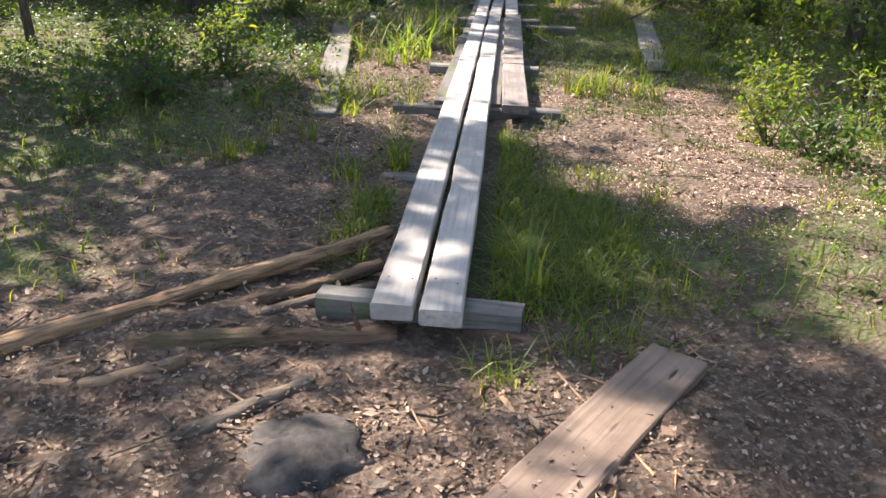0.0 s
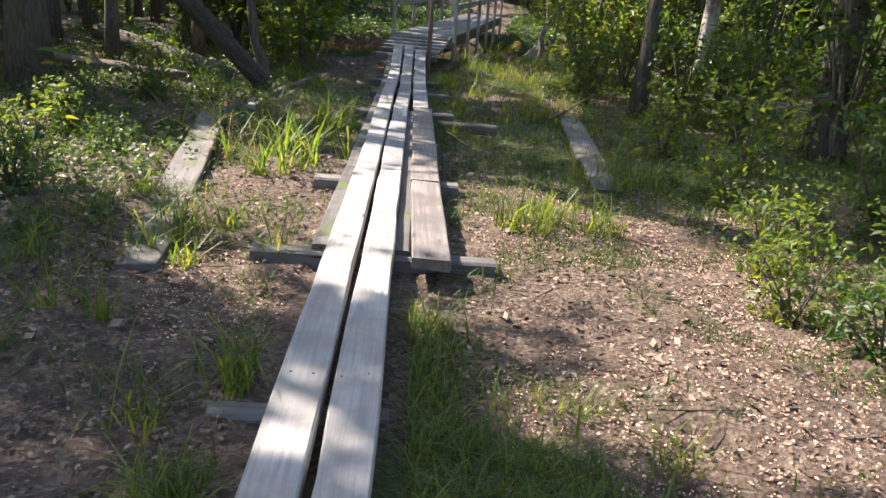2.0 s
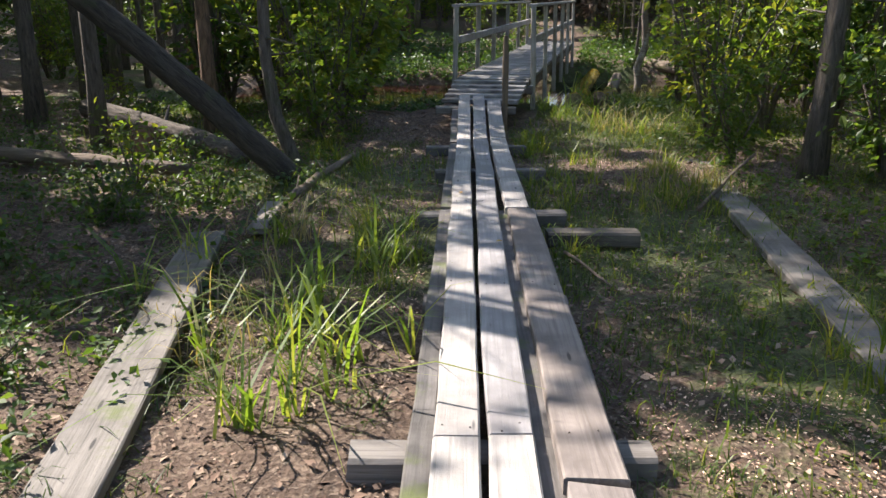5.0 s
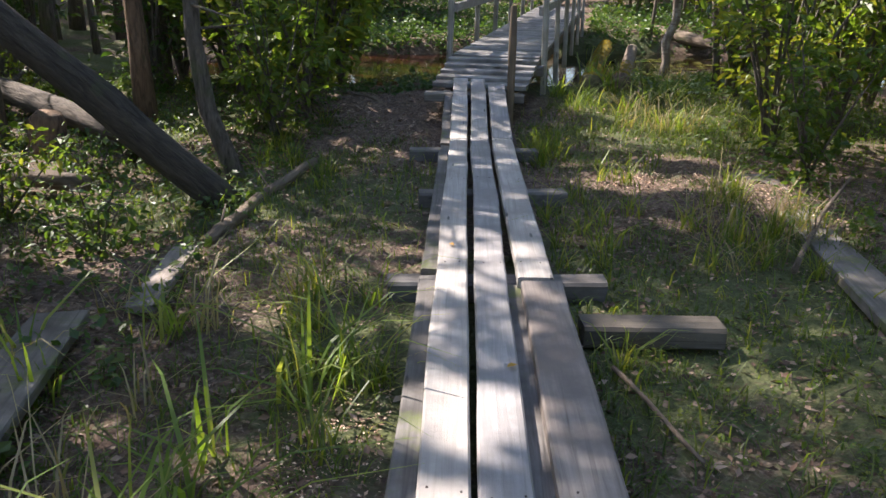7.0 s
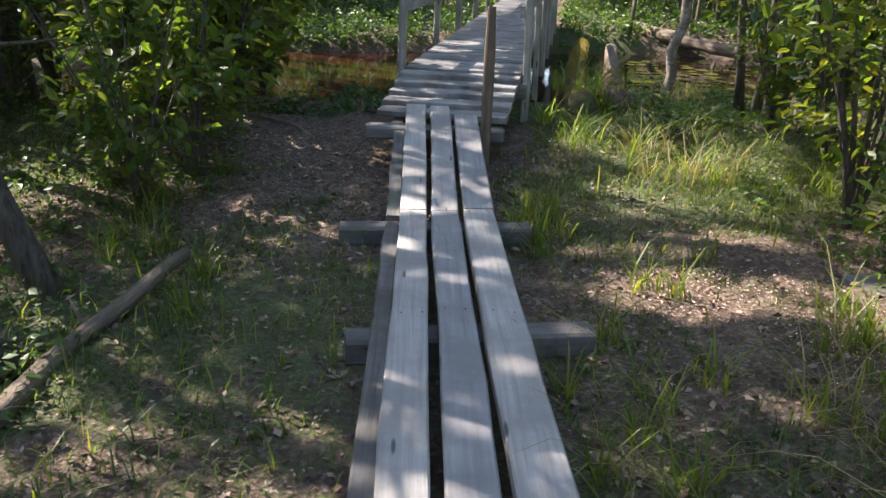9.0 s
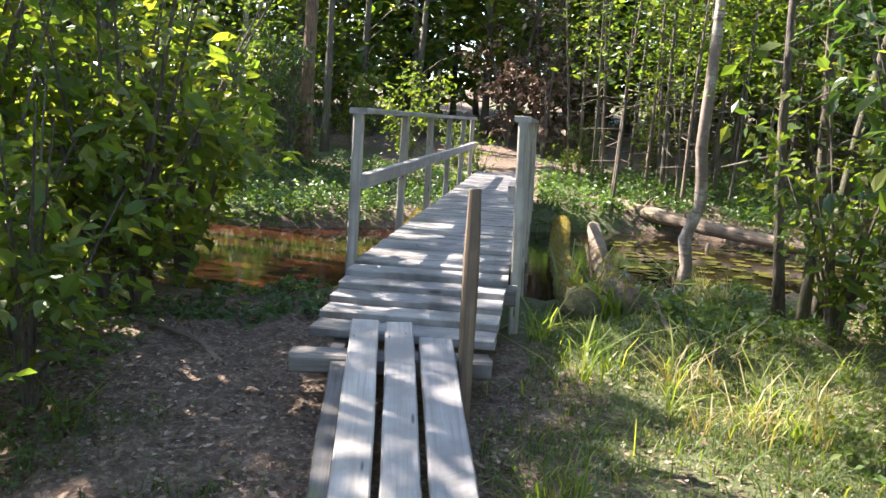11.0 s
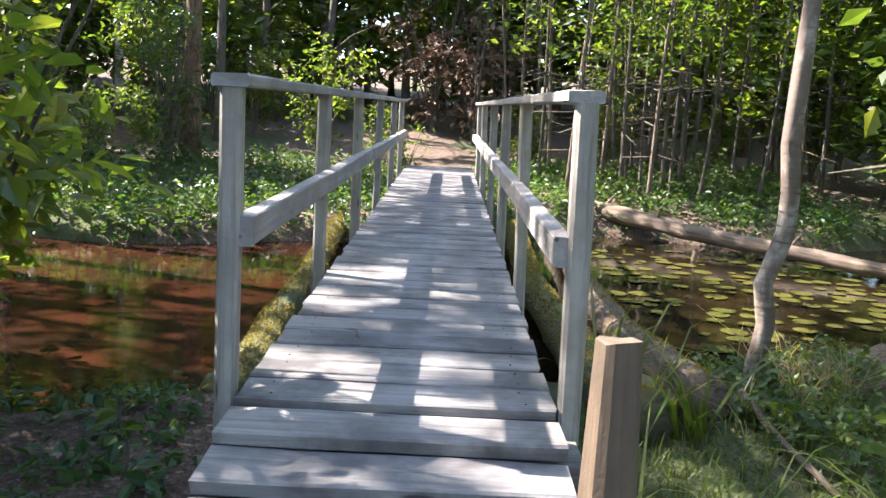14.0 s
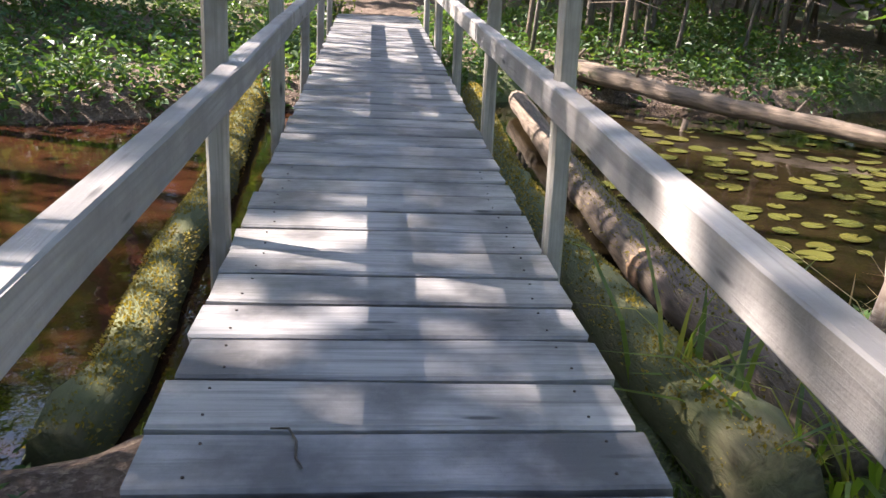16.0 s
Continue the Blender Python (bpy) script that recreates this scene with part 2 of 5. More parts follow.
def mesh_of(name, verts, faces, mat, smooth=False):
    me = bpy.data.meshes.new(name)
    me.from_pydata([tuple(v) for v in np.asarray(verts, float)], [], [tuple(int(i) for i in f) for f in faces])
    me.materials.append(mat)
    if smooth:
        me.polygons.foreach_set("use_smooth", [True] * len(me.polygons))
    me.update()
    return me


def big_mesh(name, verts, faces, mat, smooth=False):
    """A mesh from arrays: all faces have the same number of corners."""
    verts, faces = np.asarray(verts, np.float32), np.asarray(faces, np.int32)
    me = bpy.data.meshes.new(name)
    n, k = faces.shape
    me.vertices.add(len(verts))
    me.vertices.foreach_set("co", verts.ravel())
    me.loops.add(n * k)
    me.loops.foreach_set("vertex_index", faces.ravel())
    me.polygons.add(n)
    me.polygons.foreach_set("loop_start", np.arange(0, n * k, k, dtype=np.int32))
    me.polygons.foreach_set("use_smooth", np.full(n, smooth))
    me.materials.append(mat)
    me.update(calc_edges=True)
    me.validate()
    return me


def child(name, me, parent, m=None, label=""):
    ob = new(name, me)
    ob.parent = parent
    if m is not None:
        ob.matrix_basis = m
    return tagged(ob, label)


def thing(name, label, category, group="", kind="", m=None, data=None):
    ob = new(name, data)
    if m is not None:
        ob.matrix_basis = m
    return tagged(ob, label, category, group, kind)


def board(length, width, thick, seed, ragged=0.0, wob=0.004, stations=0, worn=0.008):
    """A sawn board along y from 0 to length, its top at z = 0, with worn edges, a slight twist and uneven ends."""
    r = np.random.default_rng(seed)
    n = stations or max(4, int(length / 0.35))
    w, c = width / 2, min(worn, thick * 0.3)
    ring = np.array([(-w + c, 0), (w - c, 0), (w, -c), (w, -thick + c), (w - c, -thick), (-w + c, -thick), (-w, -thick + c), (-w, -c)])
    k = len(ring)
    verts, faces = [], []
    drift = np.cumsum(r.normal(0, wob * 0.6, n + 1))
    drift -= np.linspace(drift[0], drift[-1], n + 1)
    for i in range(n + 1):
        y = length * i / n
        grow = 1 + r.normal(0, wob / width * 1.2)
        tw = r.normal(0, 0.006)
        for j, (x, z) in enumerate(ring):
            yy = y
            if i in (0, n):
                yy += r.normal(0, 0.003) + (r.uniform(0, ragged) * (1 if i == 0 else -1) if ragged else 0)
            verts.append((x * grow + drift[i], yy, z + x * tw + r.normal(0, wob * 0.25)))
        if i:
            for j in range(k):
                a, b = (i - 1) * k + j, (i - 1) * k + (j + 1) % k
                faces.append((a, a + k, b + k, b))
    faces.append(tuple(range(k)))
    faces.append(tuple(reversed(range(n * k, n * k + k))))
    return verts, faces


def tube(points, radii, sides=9, rough=0.06, seed=0, cap=True):
    """A tapering round shape along points, with an uneven surface."""
    r = np.random.default_rng(seed)
    pts = [Vector(p) for p in points]
    verts, faces = [], []
    side = None
    for i, p in enumerate(pts):
        d = (pts[min(i + 1, len(pts) - 1)] - pts[max(i - 1, 0)]).normalized()
        if side is None:
            side = d.orthogonal().normalized()
        side = (side - d * side.dot(d)).normalized()
        up = d.cross(side)
        for j in range(sides):
            a = 2 * math.pi * j / sides
            q = p + (side * math.cos(a) + up * math.sin(a)) * radii[i] * (1 + r.normal(0, rough))
            verts.append(tuple(q))
        if i:
            for j in range(sides):
                a, b = (i - 1) * sides + j, (i - 1) * sides + (j + 1) % sides
                faces.append((a, b, b + sides, a + sides))
    if cap:
        faces.append(tuple(reversed(range(sides))))
        faces.append(tuple(range((len(pts) - 1) * sides, len(pts) * sides)))
    return verts, faces


def join(parts):
    verts, faces = [], []
    for v, f in parts:
        off = len(verts)
        verts += list(v)
        faces += [tuple(i + off for i in face) for face in f]
    return verts, faces


def bent(a, b, n, sag=0.0, seed=0, wob=0.03):
    r = np.random.default_rng(seed)
    a, b = np.array(a, float), np.array(b, float)
    out = []
    for i in range(n + 1):
        t = i / n
        p = a + (b - a) * t + r.normal(0, wob, 3) * (0 < i < n)
        p[2] += sag * math.sin(math.pi * t)
        out.append(tuple(p))
    return out


def unit(a):
    return a / np.maximum(np.linalg.norm(a, axis=-1, keepdims=True), 1e-6)


def leaves(name, centres, size, mat, r, droop=0.25, fine=False, aspect=0.6, spread=0.35, along=None):
    """Leaf blades round the given places: folded along the midrib, turned at random, mostly facing up."""
    n = len(centres)
    ahead = unit(np.c_[r.normal(size=(n, 2)), r.normal(-droop, 0.45, n)]) if along is None else unit(along)
    up = unit(np.c_[r.normal(0, 0.55, (n, 2)), np.ones(n)])
    side = unit(np.cross(ahead, up))
    up = np.cross(side, ahead)
    ln = size * np.exp(np.clip(r.normal(0, spread, n), -3 * spread, 1.5 * spread))[:, None]
    w = ln * aspect * 0.5
    c = np.asarray(centres)
    fold = 0.22 * w
    if fine:
        vs = [c, c + ahead * ln * 0.28 - side * w * 0.86 + up * fold, c + ahead * ln * 0.62 - side * w * 0.8 + up * fold, c + ahead * ln - up * 0.12 * ln,
              c + ahead * ln * 0.62 + side * w * 0.8 + up * fold, c + ahead * ln * 0.28 + side * w * 0.86 + up * fold]
        k, quads = 6, ((0, 3, 2, 1), (0, 5, 4, 3))
    else:
        vs = [c, c + ahead * ln * 0.45 + side * w + up * fold, c + ahead * ln, c + ahead * ln * 0.45 - side * w + up * fold]
        k, quads = 4, ((0, 1, 2, 3),)
    verts = np.stack(vs, 1).reshape(-1, 3)
    base = (np.arange(n) * k)[:, None]
    faces = np.concatenate([base + np.array([q]) for q in quads])
    return big_mesh(name, verts, faces, mat)


def blades(name, roots, height, mat, r, width=0.012, lean=0.45, spread=0.35):
    """Grass blades in two bent pieces."""
    n = len(roots)
    roots = np.asarray(roots)
    h = height * np.exp(np.clip(r.normal(0, spread, n), -3 * spread, 1.6 * spread))[:, None]
    a = r.uniform(0, 2 * np.pi, n)
    out = np.c_[np.cos(a), np.sin(a), np.zeros(n)]
    across = np.c_[-np.sin(a), np.cos(a), np.zeros(n)]
    bend = np.abs(r.normal(lean, lean * 0.6, n))[:, None]
    w = (width * r.uniform(0.6, 1.4, n))[:, None]
    z = np.array([0, 0, 1.0])
    p0, p1 = roots, roots + z * h * 0.55 + out * h * bend * 0.25
    p2 = p1 + z * h * 0.38 + out * h * bend * 0.5
    p3 = p2 + z * h * (0.16 - 0.28 * np.clip(bend - 0.3, 0, 1)) + out * h * bend * 0.5
    verts = np.stack([p0 - across * w, p0 + across * w, p1 + across * w * 0.9, p1 - across * w * 0.9, p2 + across * w * 0.55, p2 - across * w * 0.55, p3 + across * w * 0.08, p3 - across * w * 0.08], 1).reshape(-1, 3)
    b = (np.arange(n) * 8)[:, None]
    faces = np.concatenate([b + np.array([[0, 1, 2, 3]]), b + np.array([[3, 2, 4, 5]]), b + np.array([[5, 4, 6, 7]])])
    return big_mesh(name, verts, faces, mat)


# ---- terrain ----
WATER_Z = -0.12


def smooth(e0, e1, x):
    t = np.clip((x - e0) / (e1 - e0), 0, 1)
    return t * t * (3 - 2 * t)


def shore(x):
    near = 21.6 + 0.15 * smooth(-0.5, 1.5, x) + 0.4 * smooth(2.2, 4.0, x) - 1.2 * smooth(5, 9, x) + 0.5 * smooth(-2, -6, x) * -1 + 0.25 * np.sin(x * 1.7)
    far = 28.0 + 1.2 * smooth(0, 3.6, x) - 0.9 * smooth(4.0, 8.5, x) + 0.3 * np.sin(x * 1.3 + 1)
    return near, far


def waves(x, y):
    return (0.035 * np.sin(x * 1.9 + y * 0.7) + 0.03 * np.sin(y * 1.3 - x * 0.6 + 2) + 0.018 * np.sin(x * 4.3 + 1.1 * y) + 0.014 * np.sin(y * 5.1 - 2.3 * x))


def ground_z(x, y):
    x, y = np.asarray(x, float), np.asarray(y, float)
    near, far = shore(x)
    z = 0.055 + 0.035 * smooth(10.0, 8.0, y) + waves(x, y) * smooth(0.5, 1.4, np.abs(x) + 0.6 * (y > 18))
    z += 0.16 * smooth(16.0, 19.1, y) * (1 - smooth(19.1, 20.1, y) * 0.4)
    z += 0.55 * smooth(28.5, 33.5, y) + 0.1 * np.clip(y - 32, 0, 60) * smooth(32, 40, y)
    z += 0.05 * smooth(3, 9, np.abs(x)) + 0.012 * np.clip(np.abs(x) - 8, 0, 60)
    wet = smooth(-0.55, 0.45, np.minimum(y - near, far - y)) * smooth(-6.2, -4.8, x) * (1 - smooth(11.5, 13.5, x))
    return z * (1 - wet) + (-0.5) * wet


def green_amount(x, y):
    """How mossy or grassy the floor is, 0 to 1."""
    x, y = np.asarray(x, float), np.asarray(y, float)
    g = 0.12 + 0.2 * np.sin(x * 0.9 + 0.6 * y) + 0.14 * np.sin(y * 1.7 - x * 1.1)
    g -= 0.75 * np.exp(-((x + 0.8) / 0.75) ** 2 - ((y - 5.4) / 2.3) ** 2)
    g -= 0.9 * smooth(4.0, 3.2, y)
    g += 0.7 * np.exp(-((x - 0.75) / 0.5) ** 2 - ((y - 4.9) / 0.9) ** 2)
    g -= 0.5 * np.exp(-((x - 1.7) / 0.9) ** 2 - ((y - 6.6) / 1.3) ** 2)
    # less green on this sunlit soil, so that its colour comes out brighter
    g -= 0.7 * np.exp(-((x - 1.5) / 0.6) ** 2 - ((y - 5.8) / 0.6) ** 2)
    g -= 0.3 * np.exp(-((x - 2.0) / 1.0) ** 2 - ((y - 8.8) / 0.8) ** 2)
    g += 0.45 * smooth(1.0, 1.8, x) * smooth(6.2, 5.2, y) + 0.25 * smooth(1.2, 1.8, x) * smooth(9.5, 11, y) * smooth(15, 13, y)
    g += 0.4 * np.exp(-((x - 1.6) / 1.2) ** 2 - ((y - 18) / 1.6) ** 2)
    g -= 0.6 * np.exp(-((x + 1.4) / 1.0) ** 2 - ((y - 18.5) / 2.2) ** 2)
    g -= 0.5 * np.exp(-((x - 3.2) / 0.7) ** 2) * smooth(30.5, 31.5, y)
    return np.clip(g, -0.6, 0.75)


def make_ground():
    near = np.arange(-9, 11.01, 0.11)
    far_lo, far_hi = -9 - np.geomspace(0.3, 260, 22)[::-1], 11 + np.geomspace(0.3, 260, 22)
    xs = np.r_[far_lo, near, far_hi]
    ys = np.r_[-2 - np.geomspace(0.3, 260, 20)[::-1], np.arange(-2, 34.01, 0.11), 34 + np.geomspace(0.3, 260, 26)]
    gx, gy = np.meshgrid(xs, ys)
    gz = ground_z(gx, gy) + rng.normal(0, 0.013, gx.shape) * (np.abs(gx) < 12)
    nx, ny = len(xs), len(ys)
    i = (np.arange(ny - 1)[:, None] * nx + np.arange(nx - 1)[None]).ravel()
    me = big_mesh("ground", np.c_[gx.ravel(), gy.ravel(), gz.ravel()], np.c_[i, i + 1, i + 1 + nx, i + nx], FLOOR, True)
    layer = me.attributes.new("green", "FLOAT", "POINT")
    layer.data.foreach_set("value", green_amount(gx.ravel(), gy.ravel()).astype(np.float32))
    thing("ground", "brown forest floor with moss, roots and dry leaves", "ground", kind="structure", data=me)


make_ground()
wx, wy = np.meshgrid(np.linspace(-6.4, 14, 60), np.linspace(19.9, 31.2, 24))
i = (np.arange(23)[:, None] * 60 + np.arange(59)[None]).ravel()
thing("water", "still peat-brown water of a forest pond", "water", kind="structure",
      data=big_mesh("water", np.c_[wx.ravel(), wy.ravel(), np.full(wx.size, WATER_Z)], np.c_[i, i + 1, i + 61, i + 60], WATER, True))

# ---- boardwalk ----


def along_line(a, b):
    """A pose at a whose y axis points to b."""
    a, b = Vector(a), Vector(b)
    y = (b - a).normalized()
    x = y.cross(Vector((0, 0, 1))).normalized()
    return Matrix.Translation(a) @ Matrix((x, y, x.cross(y))).transposed().to_4x4()


def crosswise(a, b):
    """A pose at a whose x axis points to b."""
    a, b = Vector(a), Vector(b)
    x = (b - a).normalized()
    y = Vector((0, 0, 1)).cross(x).normalized()
    return Matrix.Translation(a) @ Matrix((x, y, x.cross(y))).transposed().to_4x4()


def cross_board(length, width, thick, seed, **more):
    """A board along x from 0 to length, its top at z = 0."""
    v, f = board(length, width, thick, seed, **more)
    return [(y, -x, z) for x, y, z in v], f


def nail_mesh():
    bm = bmesh.new()
    bmesh.ops.create_cone(bm, cap_ends=True, segments=8, radius1=0.0045, radius2=0.0035, depth=0.004)
    me = bpy.data.meshes.new("nail")
    bm.to_mesh(me)
    bm.free()
    me.materials.append(NAIL)
    return me


NAIL_MESH = nail_mesh()
boardwalk = thing("boardwalk", "narrow boardwalk of weathered grey planks on wooden sleepers", "boardwalk")
SLEEPER_Y = [3.8, 5.63, 7.31, 9.12, 10.75, 12.78, 14.62, 16.12]


def plank(a, b, width, mat, seed, thick=0.07, ragged=0.0, nails=True, label=""):
    length = (Vector(b) - Vector(a)).length
    v, f = board(length, width, thick, seed, ragged)
    ob = child("plank", mesh_of("plank", v, f, mat), boardwalk, along_line(a, b), label)
    if nails:
        r = random.Random(seed)
        for y in SLEEPER_Y + [17.85]:
            s = (y - a[1]) / (b[1] - a[1]) * length
            if 0.02 < s < length - 0.02:
                for side in (-0.27, 0.27):
                    child("nail", NAIL_MESH, ob, pose(side * width + r.uniform(-0.012, 0.012), s + r.uniform(-0.035, 0.035), 0.001))


PLANK_W = 0.166
for k, x in enumerate((-0.0975, 0.0975)):
    cut = 9.05 + 0.02 * k
    plank((x, 3.56 - 0.03 * k, 0.262), (x + 0.002, cut, 0.262), PLANK_W, GREY_WOOD, 11 + k)
    plank((x + 0.002, cut + 0.012, 0.26), (x, 16.12, 0.262), PLANK_W, GREY_WOOD, 21 + k)
    plank((x, 16.132, 0.263), (x - 0.002, 18.06 - 0.02 * k, 0.578), PLANK_W - 0.004, GREY_WOOD, 31 + k)
plank((0.384, 6.96, 0.262), (0.36, 8.78, 0.262), 0.21, BROWN_WOOD, 41, ragged=0.07, label="brown board with a broken ragged end")
plank((0.358, 8.795, 0.262), (0.352, 12.5, 0.264), 0.21, BROWN_WOOD, 42)
plank((0.327, 12.56, 0.262), (0.308, 16.18, 0.262), 0.186, GREY_WOOD, 43)
plank((0.312, 16.19, 0.264), (0.302, 17.84, 0.542), 0.188, GREY_WOOD, 44)
for a, b, w in (((-0.225, 7.3, 0.205), (-0.222, 12.7, 0.205), 0.1), ((-0.225, 12.8, 0.205), (-0.222, 16.05, 0.208), 0.09), ((-0.222, 16.16, 0.21), (-0.226, 17.7, 0.43), 0.09), ((0.222, 7.3, 0.2), (0.222, 12.6, 0.2), 0.09)):
    plank(a, b, w, OLD_WOOD, int(a[1] * 10 + w * 100), 0.045, nails=False, label="narrow dark old board under the planks")


def sleeper(x0, x1, y, seed, tilt=0.0, depth=0.17, top=0.188, parent=boardwalk, thick=0.12):
    v, f = cross_board(x1 - x0, depth, thick, seed, worn=0.015)
    return child("sleeper", mesh_of("sleeper", v, f, CROSS_WOOD), parent, crosswise((x0, y, top), (x1, y + tilt, top)))


for n, (y, x0, x1, tilt) in enumerate(((3.8, -0.44, 0.42, -0.06), (5.63, -0.44, 0.22, 0.02), (7.31, -0.61, 0.75, 0.0), (9.12, -0.49, 0.62, 0.03), (10.75, -0.3, 0.5, 0.0),
                                       (12.75, -0.45, 0.73, 0.07), (14.56, -0.38, 0.74, 0.14), (16.1, -0.55, 0.64, 0.06))):
    sleeper(x0, x1, y, 60 + n, tilt, depth=0.12 if n < 3 else 0.16, top=(0.188, 0.105, 0.168)[n] if n < 3 else 0.165)
v, f = cross_board(0.68, 0.18, 0.11, 71, worn=0.015)
thing("loose_sleeper", "dark weathered sleeper lying on the ground beside the boardwalk", "sleeper", data=mesh_of("loose_sleeper", v, f, wood("dark sleeper", (0.04, 0.034, 0.029), (0.11, 0.095, 0.08), (0.055, 0.047, 0.038), along="X", moss=0.2)), m=crosswise((0.53, 12.29, 0.15), (1.2, 12.32, 0.145)))


def lone_board(name, label, a, b, width, thick, mat, seed, ragged=0.05):
    v, f = board((Vector(b) - Vector(a)).length, width, thick, seed, ragged, wob=0.007)
    return thing(name, label, "plank", data=mesh_of(name, v, f, mat), m=along_line(a, b))


lone_board("loose_plank", "worn brown plank lying on bare soil before the boardwalk", (0.36, 2.56, 0.105), (1.03, 3.58, 0.12), 0.245, 0.055, RED_WOOD, 81, 0.03)
lone_board("old_plank", "rotten grey plank lying in the grass", (-1.14, 6.98, 0.125), (-1.36, 8.35, 0.13), 0.225, 0.06, OLD_WOOD, 82)
lone_board("old_plank", "long weathered grey plank lying in the grass", (-1.37, 8.4, 0.12), (-2.0, 12.3, 0.13), 0.26, 0.06, OLD_WOOD, 83)
lone_board("old_plank", "long dark plank sunk into the mossy ground", (1.93, 9.6, 0.1), (2.49, 15.6, 0.12), 0.26, 0.07, OLD_WOOD, 84)
lone_board("old_plank", "short pale rotten plank on the forest floor", (-1.66, 12.35, 0.12), (-1.72, 13.32, 0.13), 0.15, 0.05, BROWN_WOOD, 85, 0.09)

# ---- footbridge ----
BR_O, BR_D, BR_R, BR_SLOPE, BR_Z = Vector((0.33, 19.195, 0)), Vector((0.183, 0.983, 0)).normalized(), Vector((0.983, -0.183, 0)).normalized(), 0.019, 0.724
BR_LEN, BR_HALF, STEP = 11.2, 0.56, 0.224


def on_bridge(s, u, h=0.0):
    """s metres along, u to the right of the middle line, h above the deck."""
    p = BR_O + BR_D * s + BR_R * u
    return Vector((p.x, p.y, BR_Z + BR_SLOPE * s + h))


bridge = thing("footbridge", "wooden footbridge of weathered grey boards with handrails over a pond", "bridge")
deck_meshes = [mesh_of("deck_board", *cross_board(1.12, STEP - 0.016, 0.045, 100 + k, stations=5, wob=0.003), DECK_WOOD) for k in range(7)]
for k in range(50):
    s = 0.12 + STEP * k
    jit = 0.007 * math.sin(k * 2.7)
    a, b = on_bridge(s, -BR_HALF + jit, 0.003 * math.sin(k * 1.9)), on_bridge(s + 0.004 * math.sin(k * 3.1), BR_HALF + jit, 0.003 * math.cos(k * 2.3))
    ob = child("deck_board", deck_meshes[k % 7], bridge, crosswise(a, b))
    if k < 14:
        for u in (0.11, 1.01):
            for w in (-0.06, 0.06):
                child("nail", NAIL_MESH, ob, pose(u + 0.01 * math.sin(k * 5 + w * 90), w, 0.001))
for k in range(5):
    t = k / 4
    yl, yr = 18.19 + 0.985 * t, 17.98 + 0.985 * t
    a, b = Vector((-0.4 + 0.155 * t, yl, 0.525 + 0.178 * t)), Vector((0.66 + 0.2 * t, yr, 0.525 + 0.178 * t))
    v, f = cross_board((b - a).length, 0.24 - 0.01 * (k == 4), 0.055, 130 + k, wob=0.006)
    child("ramp_board", mesh_of("ramp_board", v, f, DECK_WOOD), bridge, crosswise(a, b))
v, f = cross_board(1.1, 0.2, 0.1, 140, wob=0.006, worn=0.014)
child("ramp_sill", mesh_of("ramp_sill", v, f, CROSS_WOOD), bridge, crosswise((-0.49, 17.81, 0.452), (0.62, 17.8, 0.445)))
v, f = cross_board(1.2, 0.2, 0.12, 141, worn=0.014)
child("ramp_sill", mesh_of("ramp_sill", v, f, CROSS_WOOD), bridge, crosswise((-0.25, 19.2, 0.63), (0.85, 19.0, 0.63)))
for u in (-0.42, 0.42):
    a, b = on_bridge(0, u, -0.05), on_bridge(BR_LEN, u, -0.05)
    v, f = tube(bent((0, 0, -0.13), (0, (b - a).length, -0.13), 14, 0, int(u * 10) + 30, 0.012), [0.125] * 15, 10, 0.04, 5)
    child("beam", mesh_of("beam", v, f, LOG_BARK, True), bridge, along_line(a, b))
v, f = cross_board(1.02, 0.12, 0.1, 142)
child("ramp_joist", mesh_of("ramp_joist", v, f, BROWN_WOOD), bridge, crosswise((-0.27, 18.83, 0.57), (0.74, 18.62, 0.57)))
for u in (-0.28, 0.38):
    a, b = Vector((u * 0.9, 17.95, 0.435)), Vector((u * 1.25 + 0.25, 19.2, 0.64))
    v, f = board((b - a).length, 0.09, 0.12, 150 + int(u * 10))
    child("ramp_beam", mesh_of("ramp_beam", v, f, OLD_WOOD), bridge, along_line(a, b))


def upright(width, height, seed, top=0.012):
    """A square post from z = 0 up to height, with worn arrises."""
    v, f = board(height, width, width, seed, 0.0, 0.003, worn=top)
    return [(x, -z - width / 2, y) for x, y, z in v], f


